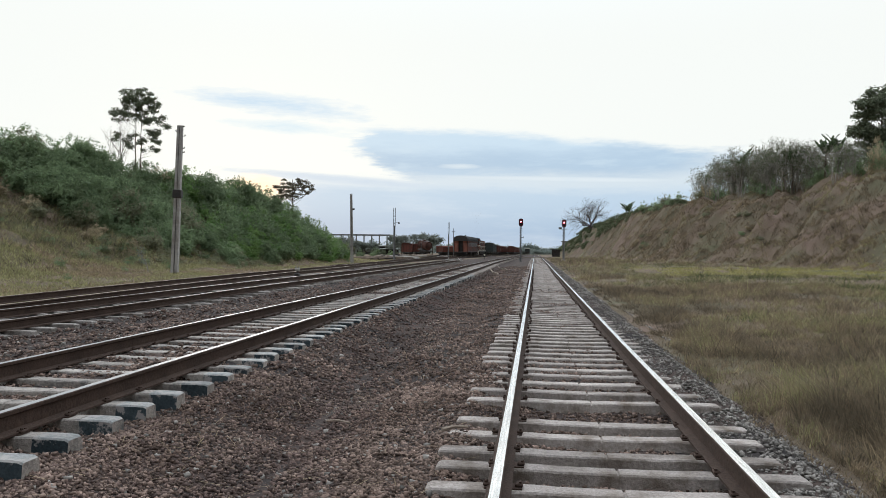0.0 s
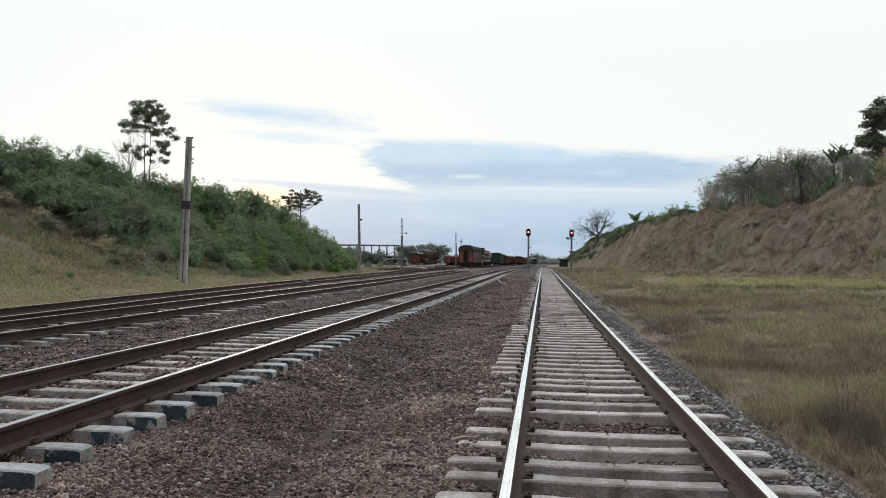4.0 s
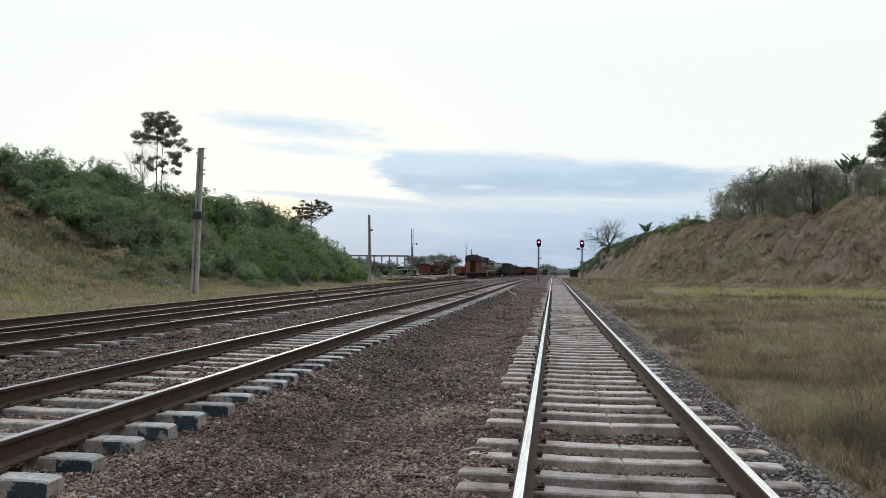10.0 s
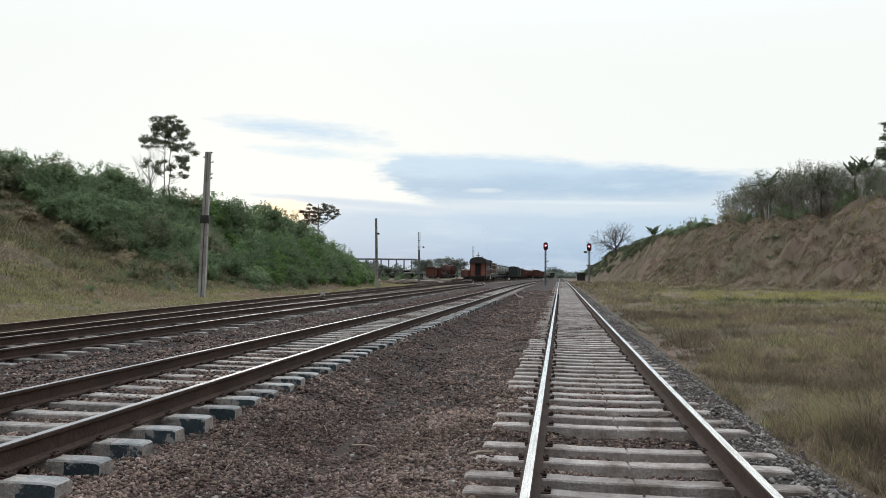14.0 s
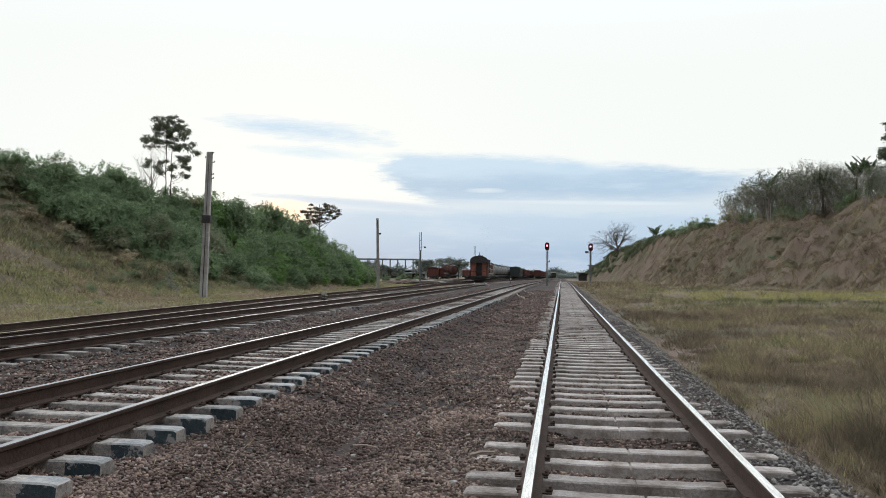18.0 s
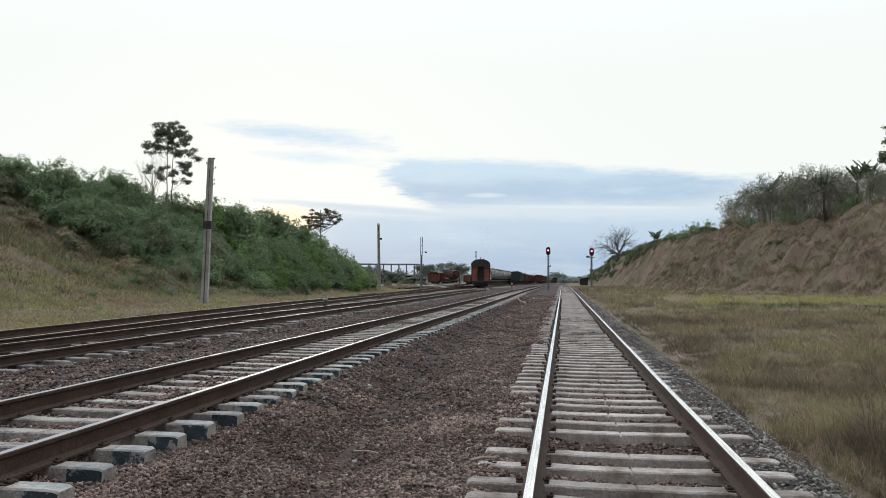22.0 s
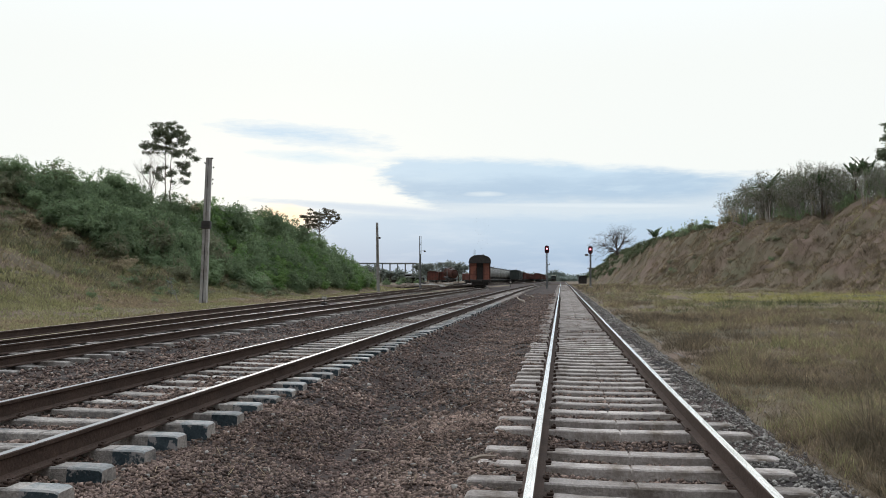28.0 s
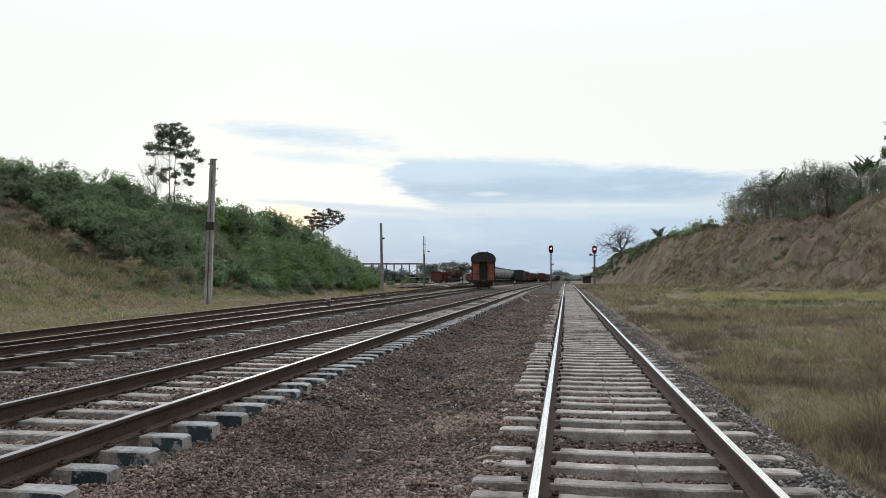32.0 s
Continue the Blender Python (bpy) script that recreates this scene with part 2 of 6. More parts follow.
CONCRETE_WORN = material("worn_sleeper_concrete", (0.435, 0.386, 0.348), (0.29, 0.254, 0.228), 4.0, 0.9, spec=0.12, fine=45.0, bump=0.5,
                    stain=(0.10, 0.098, 0.098), stain_scale=4.5, stain_amount=0.42, vary=0.2, space="World")
BITUMEN = material("dark_sleeper_coat", (0.034, 0.048, 0.056), (0.066, 0.082, 0.090), 6.0, 0.9, spec=0.08, fine=50.0, vary=0.3, stain=(0.315, 0.287, 0.275),
                   stain_scale=8.0, stain_amount=0.36, stain_width=0.05, space="World")
PAINT = material("worn_blue_grey_paint", (0.232, 0.238, 0.234), (0.305, 0.298, 0.288), 7.0, 0.9, spec=0.1, fine=50.0, vary=0.3, stain=(0.36, 0.335, 0.315),
                 stain_scale=9.0, stain_amount=0.45, stain_width=0.06, space="World")
RAIL_SIDE = material("rusty_rail_side", (0.050, 0.033, 0.026), (0.078, 0.050, 0.039), 3.0, 0.85, spec=0.15, fine=40.0, bump=0.3)
RAIL_TOP = material("polished_rail_head", (0.97, 0.955, 0.94), (0.90, 0.89, 0.88), 2.0, 0.22, metal=1.0, bump=0.04, fine=30.0,
                    stretch=(1, 0.05, 1))
RAIL_WORN = material("worn_rail_head", (0.34, 0.33, 0.33), (0.24, 0.23, 0.23), 2.0, 0.45, metal=0.6, bump=0.06, fine=30.0, stretch=(1, 0.05, 1))
RAIL_DULL = material("dull_rail_head", (0.36, 0.33, 0.30), (0.24, 0.19, 0.16), 2.0, 0.42, metal=0.8, bump=0.1, fine=30.0,
                     stretch=(1, 0.1, 1))
POLE_CONC = material("pole_concrete", (0.46, 0.435, 0.408), (0.34, 0.318, 0.298), 1.5, 0.9, fine=30.0, stain=(0.2, 0.17, 0.15),
                     stain_scale=1.2)
RAIL_TAN = material("tan_rail_head", (0.40, 0.32, 0.24), (0.26, 0.20, 0.15), 2.0, 0.5, metal=0.4, bump=0.1, fine=30.0, stretch=(1, 0.1, 1))
DARK = material("dark_iron", (0.03, 0.027, 0.026), (0.06, 0.05, 0.045), 3.0, 0.7, fine=30.0)
STEEL_GREY = material("grey_painted_steel", (0.185, 0.185, 0.185), (0.125, 0.125, 0.125), 3.0, 0.7, spec=0.2, fine=30.0)
COACH_RED = material("faded_red_paint", (0.36, 0.130, 0.085), (0.25, 0.095, 0.067), 1.2, 0.7, fine=18.0,
                     stain=(0.14, 0.06, 0.045), stain_scale=1.0, stain_amount=0.4)
WAGON_RED = material("rusty_wagon_red", (0.165, 0.060, 0.046), (0.11, 0.048, 0.041), 0.8, 0.9, spec=0.15, fine=12.0,
                     stain=(0.09, 0.055, 0.045), stain_scale=0.7, vary=0.25)
LOCO_BROWN = material("dark_brown_paint", (0.15, 0.056, 0.042), (0.09, 0.042, 0.034), 1.0, 0.8, spec=0.15, fine=16.0, stain=(0.04, 0.03, 0.028), stain_scale=0.9, stain_amount=0.6)
ROOF_BLACK = material("tarred_roof", (0.022, 0.022, 0.024), (0.042, 0.040, 0.039), 1.0, 0.9, fine=20.0, spec=0.1)
RUST_DARK = material("dark_rust", (0.11, 0.048, 0.038), (0.065, 0.038, 0.032), 0.9, 0.9, fine=14.0, spec=0.15, stain=(0.05, 0.034, 0.03), stain_scale=0.8)
WAGON_DARK = material("dark_green_wagon", (0.035, 0.045, 0.042), (0.06, 0.065, 0.06), 0.8, 0.8, fine=15.0)
# silver barrel painted dark, so the gaps between bands read as shade
SHADED_SILVER = material("shaded_tank_paint", (0.12, 0.122, 0.12), (0.08, 0.082, 0.08), 0.6, 0.5, metal=0.2, fine=12.0,
                  stain=(0.16, 0.14, 0.12), stain_scale=0.6)
TANK_BAND = material("tank_band_grey", (0.36, 0.355, 0.335), (0.24, 0.235, 0.22), 0.9, 0.7, fine=14.0, stain=(0.15, 0.125, 0.105), stain_scale=0.7, stain_amount=0.55)
CREAM = material("cream_paint", (0.66, 0.62, 0.52), (0.52, 0.48, 0.40), 1.0, 0.6, fine=20.0)
GLASS = material("dark_window_glass", (0.02, 0.022, 0.025), (0.03, 0.032, 0.035), 1.0, 0.35, bump=0.0, spec=0.25)
RED_LAMP = glowing("red_lamp", (1.0, 0.22, 0.28), 5.0)
# dark red backplate colour: the lit lamp's red halo is put into it
RED_HALO = material("red_halo_face", (0.10, 0.012, 0.02), (0.06, 0.01, 0.015), 4.0, 0.6)
WOOD = material("weathered_wood", (0.30, 0.24, 0.19), (0.20, 0.155, 0.12), 3.0, 0.9, fine=30.0, vary=0.3)
BARK = material("bark", (0.15, 0.115, 0.085), (0.085, 0.066, 0.05), 2.0, 0.95, fine=20.0)
GREY_BARK = material("grey_bark", (0.15, 0.132, 0.118), (0.095, 0.084, 0.076), 2.0, 0.95, fine=20.0, spec=0.1)
TWIG = material("grey_twigs", (0.36, 0.325, 0.29), (0.25, 0.22, 0.195), 1.0, 0.95, fine=10.0, island=0.3)
LEAF_MID = foliage("bush_leaves", (0.190, 0.262, 0.142), (0.240, 0.295, 0.165), 0.17, 0.22)
LEAF_BRIGHT = foliage("fresh_leaves", (0.135, 0.245, 0.075), (0.19, 0.265, 0.095), 0.28)
LEAF_DARK = foliage("tree_leaves", (0.125, 0.148, 0.096), (0.165, 0.180, 0.115), 0.25)
LEAF_RUSSET = foliage("russet_leaves", (0.150, 0.122, 0.082), (0.120, 0.118, 0.075), 0.3)
PALM_LEAF = foliage("palm_leaves", (0.060, 0.088, 0.048), (0.090, 0.120, 0.062), 0.3)
HEDGE = foliage("hedge_leaves", (0.098, 0.122, 0.066), (0.135, 0.150, 0.084), 0.3)
LEAF_DRY = foliage("dry_leaves", (0.255, 0.250, 0.160), (0.215, 0.220, 0.140), 0.2)
LEAF_BROWN = foliage("withered_and_lit_leaves", (0.40, 0.325, 0.215), (0.33, 0.275, 0.18), 0.2, 0.2)
# grey leaves, lightened to carry the haze over the yard trees
LEAF_GREY = foliage("haze_grey_leaves", (0.180, 0.200, 0.172), (0.225, 0.236, 0.200), 0.3)
GRASS_DRY = foliage("dry_grass", (0.375, 0.290, 0.186), (0.268, 0.206, 0.134), 0.40)
GRASS_GREEN = foliage("green_grass", (0.275, 0.258, 0.128), (0.350, 0.318, 0.165), 0.36)
GRASS_YELLOW = foliage("yellow_grass", (0.345, 0.325, 0.110), (0.400, 0.365, 0.140), 0.3)
GRASS_LUSH = foliage("damp_grass", (0.095, 0.102, 0.050), (0.148, 0.144, 0.072), 0.5)
GRASS_BROWN = foliage("brown_grass", (0.272, 0.208, 0.140), (0.180, 0.138, 0.094), 0.42)
GRASS_DARK = foliage("dead_grass", (0.155, 0.124, 0.084), (0.105, 0.086, 0.060), 0.4)
PALE = material("pale_scrap", (0.46, 0.43, 0.395), (0.32, 0.295, 0.27), 2.0, 0.9, fine=25.0, vary=0.3)
# distance haze is put into this pale leaf colour
HAZE_GREEN = foliage("far_haze_leaves", (0.235, 0.275, 0.25), (0.27, 0.30, 0.275), 0.12)
WALL_PALE = material("pale_wall", (0.36, 0.36, 0.35), (0.27, 0.27, 0.26), 0.5, 0.9, fine=8.0)

SHED_GREY = material("shed_concrete", (0.24, 0.24, 0.235), (0.17, 0.17, 0.168), 0.6, 0.9, fine=8.0)


def smoke_material():
    m = bpy.data.materials.new("thin_smoke")
    m.use_nodes = True
    t = m.node_tree
    t.nodes.clear()
    co, nz = t.nodes.new("ShaderNodeTexCoord"), t.nodes.new("ShaderNodeTexNoise")
    nz.inputs["Scale"].default_value, nz.inputs["Detail"].default_value = 0.9, 5.0
    t.links.new(co.outputs["Object"], nz.inputs["Vector"])
    mr = t.nodes.new("ShaderNodeMapRange")
    mr.inputs[1].default_value, mr.inputs[2].default_value, mr.inputs[4].default_value = 0.45, 0.95, 0.035
    t.links.new(nz.outputs[0], mr.inputs[0])
    tr, df, mx, out = (t.nodes.new(k) for k in ("ShaderNodeBsdfTransparent", "ShaderNodeBsdfDiffuse", "ShaderNodeMixShader", "ShaderNodeOutputMaterial"))
    df.inputs[0].default_value = (0.30, 0.28, 0.27, 1)
    t.links.new(mr.outputs[0], mx.inputs[0])
    t.links.new(tr.outputs[0], mx.inputs[1])
    t.links.new(df.outputs[0], mx.inputs[2])
    t.links.new(mx.outputs[0], out.inputs[0])
    return m


SMOKE = smoke_material()


# ---- building blocks ----
class Shape:
    """Collects boxes, tubes and strips for one mesh, with a material slot for each face."""

    def __init__(self):
        self.v, self.f, self.m = [], [], []

    def add(self, verts, faces, slot=0):
        o = len(self.v)
        self.v += [tuple(p) for p in verts]
        self.f += [tuple(i + o for i in f) for f in faces]
        self.m += [slot] * len(faces)
        return self

    def box(self, c, s, slot=0, m=None, bevel=0.0):
        x, y, z = (q / 2 for q in s)
        if bevel:
            b = min(bevel, x * 0.9, y * 0.9, z * 0.9)
            pts, faces = [], []
            for zz, k in ((-z, b), (-z + b, 0), (z - b, 0), (z, b)):
                pts += [(-x + k, -y + b, zz), (-x + b, -y + k, zz), (x - b, -y + k, zz), (x - k, -y + b, zz),
                        (x - k, y - b, zz), (x - b, y - k, zz), (-x + b, y - k, zz), (-x + k, y - b, zz)]
            for r in range(3):
                faces += [(r * 8 + i, r * 8 + (i + 1) % 8, r * 8 + 8 + (i + 1) % 8, r * 8 + 8 + i) for i in range(8)]
            faces += [tuple(range(7, -1, -1)), tuple(range(24, 32))]
        else:
            pts = [(i * x, j * y, k * z) for i in (-1, 1) for j in (-1, 1) for k in (-1, 1)]
            faces = [(0, 1, 3, 2), (4, 6, 7, 5), (0, 4, 5, 1), (2, 3, 7, 6), (0, 2, 6, 4), (1, 5, 7, 3)]
        c = Vector(c)
        pts = [(m @ Vector(p) if m else Vector(p)) + c for p in pts]
        return self.add(pts, faces, slot)

    def tube(self, a, b, r1, r2=None, n=8, slot=0, caps=True):
        a, b = Vector(a), Vector(b)
        r2 = r1 if r2 is None else r2
        d = (b - a).normalized()
        u = d.orthogonal().normalized()
        w = d.cross(u)
        ring = [(math.cos(2 * math.pi * i / n), math.sin(2 * math.pi * i / n)) for i in range(n)]
        pts = [a + (u * c + w * s) * r1 for c, s in ring] + [b + (u * c + w * s) * r2 for c, s in ring]
        faces = [(i, (i + 1) % n, n + (i + 1) % n, n + i) for i in range(n)]
        if caps:
            faces += [tuple(range(n - 1, -1, -1)), tuple(range(n, 2 * n))]
        return self.add(pts, faces, slot)

    def sweep(self, profile, spine, slot=0, closed=True, slots=None):
        """A profile of (side, up) pairs carried along points with their side vectors."""
        n = len(profile)
        pts = [p + s * a + Vector((0, 0, b)) for p, s in spine for a, b in profile]
        o = len(self.v)
        self.v += [tuple(p) for p in pts]
        for k in range(len(spine) - 1):
            for i in range(n if closed else n - 1):
                j = (i + 1) % n
                self.f.append((o + k * n + i, o + k * n + j, o + (k + 1) * n + j, o + (k + 1) * n + i))
                self.m.append(slots[i] if slots else slot)
        if closed:
            self.f += [tuple(o + i for i in range(n)), tuple(o + (len(spine) - 1) * n + i for i in reversed(range(n)))]
            self.m += [slot, slot]
        return self

    def mesh(self, name, *mats, smooth=False):
        me = bpy.data.meshes.new(name)
        me.from_pydata(self.v, [], self.f)
        for m in mats:
            me.materials.append(m)
        me.polygons.foreach_set("material_index", self.m)
        if smooth:
            me.polygons.foreach_set("use_smooth", [True] * len(self.f))
        me.update()
        return me


def quick_mesh(name, verts, faces, mat, smooth=False, slots=None):
    """A large mesh from numpy arrays: faces are all triangles or all quads."""
    me = bpy.data.meshes.new(name)
    k = faces.shape[1]
    me.vertices.add(len(verts))
    me.vertices.foreach_set("co", np.asarray(verts, np.float32).ravel())
    me.loops.add(faces.size)
    me.loops.foreach_set("vertex_index", faces.astype(np.int32).ravel())
    me.polygons.add(len(faces))
    me.polygons.foreach_set("loop_start", np.arange(0, faces.size, k, dtype=np.int32))
    for m in (mat if isinstance(mat, tuple) else (mat,)):
        me.materials.append(m)
    if slots is not None:
        me.polygons.foreach_set("material_index", np.asarray(slots, np.int32))
    if smooth:
        me.polygons.foreach_set("use_smooth", np.ones(len(faces), bool))
    me.update(calc_edges=True)
    me.validate()
    return me


def piece(name, shape, mats, parent=None, label="", at=(0, 0, 0), smooth=False):
    """One mesh object, under a thing or part if parent is given."""
    mats = mats if isinstance(mats, tuple) else (mats,)
    me = shape if isinstance(shape, bpy.types.Mesh) else shape.mesh(name, *mats, smooth=smooth)
    ob = new(name, me)
    ob.location = at
    if parent:
        ob.parent = parent
    if label:
        tagged(ob, label)
    return ob


def thing(name, label, category, at=(0, 0, 0), turn=0, group="", kind=""):
    ob = new(name)
    ob.empty_display_size = 0.2
    ob.matrix_basis = pose(*at, 0, 0, turn)
    return tagged(ob, label, category, group, kind)


def curve(knots):
    """A smooth function through (y, value) knots."""
    ks = np.array(knots, float)
    y, v = ks[:, 0], ks[:, 1]
    m = np.diff(v) / np.diff(y)
    d = np.concatenate([[m[0]], np.where(m[1:] * m[:-1] > 0, 2 * m[1:] * m[:-1] / np.where(m[1:] + m[:-1] == 0, 1, m[1:] + m[:-1]), 0.0), [m[-1]]])

    def f(q):
        q = np.clip(np.asarray(q, float), y[0], y[-1])
        i = np.clip(np.searchsorted(y, q, side="right") - 1, 0, len(y) - 2)
        h = y[i + 1] - y[i]
        t = (q - y[i]) / h
        return ((2 * t**3 - 3 * t**2 + 1) * v[i] + (t**3 - 2 * t**2 + t) * h * d[i]
                + (-2 * t**3 + 3 * t**2) * v[i + 1] + (t**3 - t**2) * h * d[i + 1])

    return f


def lattice_noise(seed, n=64):
    grid = np.random.RandomState(seed).rand(n, n)

    def f(x, y):
        x, y = np.asarray(x, float), np.asarray(y, float)
        i, j = np.floor(x).astype(int), np.floor(y).astype(int)
        u, v = x - i, y - j
        u, v = u * u * (3 - 2 * u), v * v * (3 - 2 * v)
        g = lambda a, b: grid[a % n, b % n]
        return (g(i, j) * (1 - u) * (1 - v) + g(i + 1, j) * u * (1 - v) + g(i, j + 1) * (1 - u) * v + g(i + 1, j + 1) * u * v) - 0.5

    return f


NZ, NZ2 = lattice_noise(3), lattice_noise(7)

# ---- plan: tracks run along y, the rail head of the first track is z = 0 ----
level_1 = curve([(-40, 0), (8, 0), (18, 0.03), (32, 0.085), (59, 0.18), (110, 0.37), (250, 0.60), (400, 0.85), (3000, 0.9)])
level_2 = curve([(-40, 0.17), (5, 0.17), (25, 0.18), (50, 0.245), (68, 0.29), (110, 0.39), (250, 0.62), (400, 0.85), (3000, 0.9)])
level_3 = curve([(-40, 0.08), (12, 0.09), (24, 0.14), (46, 0.20), (98, 0.37), (150, 0.48), (250, 0.66), (400, 0.85), (3000, 0.9)])
level_4 = curve([(-40, 0.10), (12, 0.155), (24, 0.20), (46, 0.20), (98, 0.37), (150, 0.48), (250, 0.66), (400, 0.85), (3000, 0.9)])
line_1 = curve([(-40, 0), (3000, 0)])
line_2 = curve([(-40, -4.4), (5, -4.92), (22, -5.12), (50, -5.2), (90, -5.5), (140, -5.45), (200, -5.0), (420, -5.0), (3000, -5.0)])
line_3 = curve([(-40, -9.6), (12, -10.0), (24, -10.16), (46, -10.36), (79, -10.65), (90, -10.75), (98, -10.72), (106, -11.35), (112.5, -12.0), (120, -12.8), (133, -14.15),
                (144, -15.25), (158, -15.9), (167, -16.0), (175, -15.68), (185, -15.1), (199, -14.2), (230, -12.0), (270, -10.6), (3000, -10.4)])
line_5 = curve([(-40, -15.4), (3000, -15.4)])
line_4 = curve([(-6, -9.8), (4, -10.78), (12, -11.56), (20, -12.12), (28, -12.83), (40, -13.85), (60, -14.9), (79, -15.7), (107, -17.5), (150, -18.7), (200, -18.9), (3000, -18.9)])


def rail_level(x, y):
    """The height of the rail plane across the yard."""
    a, b, c = level_1(y), level_2(y), level_3(y)
    x = np.asarray(x, float)
    t1 = np.clip((x + 3.7) / 2.4, 0, 1)
    t2 = np.clip((x + 8.6) / 2.2, 0, 1)
    return c + (b - c) * t2 + (a - b) * t1


right_foot = curve([(-60, 30), (30, 29), (75, 25), (95, 20), (120, 17), (150, 15), (198, 12), (240, 9.6), (280, 7.5), (330, 6.2), (420, 8), (3000, 60)])
right_run = curve([(-60, 15), (75, 15), (95, 14.8), (120, 11.5), (150, 9.3), (198, 7.8), (240, 7), (330, 6.5), (420, 6), (3000, 8)])
right_high = curve([(-60, 10), (95, 10), (120, 9.2), (148, 10.1), (168, 10.2), (198, 9.3), (240, 8.3), (280, 6.3), (330, 3.8), (400, 1.2), (450, 0.2), (3000, 0.0)])
left_foot = curve([(-60, -20.5), (40, -21.3), (80, -21.3), (106, -21.8), (3000, -22)])
left_crest = curve([(-60, -43), (45, -43), (52, -41.1), (55, -38.7), (58, -35.9), (63, -33.7), (70, -30.3), (77, -28.9), (83, -27.9), (90, -26.8), (97, -26), (106, -25.5), (3000, -25)])
left_high = curve([(-60, 8.5), (45, 8.5), (52, 8.6), (55, 8.4), (58, 7.6), (63, 6.7), (70, 6.5), (77, 5.5), (83, 4.0), (90, 2.6), (97, 1.4), (104, 0.3), (112, 0.0), (3000, 0.0)])


def ground(x, y):
    """The height of the land."""
    x, y = np.asarray(x, float), np.asarray(y, float)
    base = rail_level(np.clip(x, -16, 0), y)
    z = base - 0.30
    z = np.where((x > -11.5) & (x < 1.2), base - 0.75, z)
    u = (x - right_foot(y)) / right_run(y)
    up = np.clip(u, 0, 1)
    hill_r = right_high(y) * (up * up * (3 - 2 * up) * 0.55 + up * 0.45) + np.clip(u - 1, 0, 8) * 0.25 * np.minimum(1, right_high(y) / 4)
    w = np.clip((left_foot(y) - x) / np.maximum(left_foot(y) - left_crest(y), 1), 0, 2.5)
    wl = np.clip(w, 0, 1)
    hill_l = left_high(y) * (0.35 * wl + 0.65 * wl * wl) + np.clip(w - 1, 0, 1.5) * 0.4 * np.minimum(1, left_high(y) / 4)
    rough = np.clip((x - 2.5) / 4, 0, 1) + np.clip((-14 - x) / 4, 0, 1)
    slope = np.clip(u * 4, 0, 1) * np.clip(right_high(y) / 3, 0, 1) + 0.3 * np.clip(w * 4, 0, 1) * np.clip(left_high(y) / 3, 0, 1)
    bumps = NZ(x * 0.7, y * 0.7) * 0.14 + NZ2(x * 0.22, y * 0.22) * 0.3
    gullies = (NZ(x * 0.26 + 9, y * 0.24) * 1.9 + NZ2(x * 0.62, y * 0.45) * 1.1 + NZ(x * 1.4, y * 1.2) * 0.7 + NZ2(x * 0.9 + 5, y * 0.75) * 0.9) * slope
    rise = np.clip((x - 3) / 22, 0, 1) * 0.25
    for x0, y0, lean, tall in ((23.8, 95.2, 0.72, 1.1), (25.5, 85.5, 0.9, 0.9), (20.8, 118.0, 0.6, 0.8)):
        off = y - y0 - (x - x0) * lean
        along = np.clip((x - x0 + 1.5) / 2.5, 0, 1) * np.clip((x0 + 9.5 - x) / 3, 0, 1)
        rise = rise + tall * along * (np.exp(-(off / 1.5) ** 2) - 0.9 * np.exp(-((off - 3.0) / 1.7) ** 2))
    return z + hill_r + hill_l + rough * bumps + gullies * np.clip(rough, 0, 1) + rise


def axis(parts):
    out = []
    for a, b, s in parts:
        out.append(np.arange(a, b, s))
    return np.concatenate(out)


gx = axis([(-1500, -120, 120), (-120, -48, 6), (-48, -20, 0.7), (-20, -12, 0.8), (-12, 2, 1.0), (2, 12, 0.35), (12, 46, 0.7), (46, 120, 6), (120, 1501, 120)])
gy = axis([(-80, -4, 6), (-4, 20, 0.4), (20, 60, 0.7), (60, 150, 0.8), (150, 300, 2.0), (300, 480, 8), (480, 3001, 120)])
X, Y = np.meshgrid(gx, gy)
Z = ground(X, Y)
nx, ny = len(gx), len(gy)
idx = np.arange(nx * ny).reshape(ny, nx)
quads = np.stack([idx[:-1, :-1], idx[:-1, 1:], idx[1:, 1:], idx[1:, :-1]], -1).reshape(-1, 4)
ground_ob = new("ground", quick_mesh("ground", np.stack([X, Y, Z], -1).reshape(-1, 3), quads, EARTH, smooth=True))
tagged(ground_ob, "dry grassy earth with eroded brown cutting slopes", "ground", kind="structure")


# ---- ballast ----
trough = curve([(-40, -2.3), (3, -2.35), (8, -2.6), (14.5, -2.93), (23, -3.25), (40, -3.7), (3000, -3.7)])


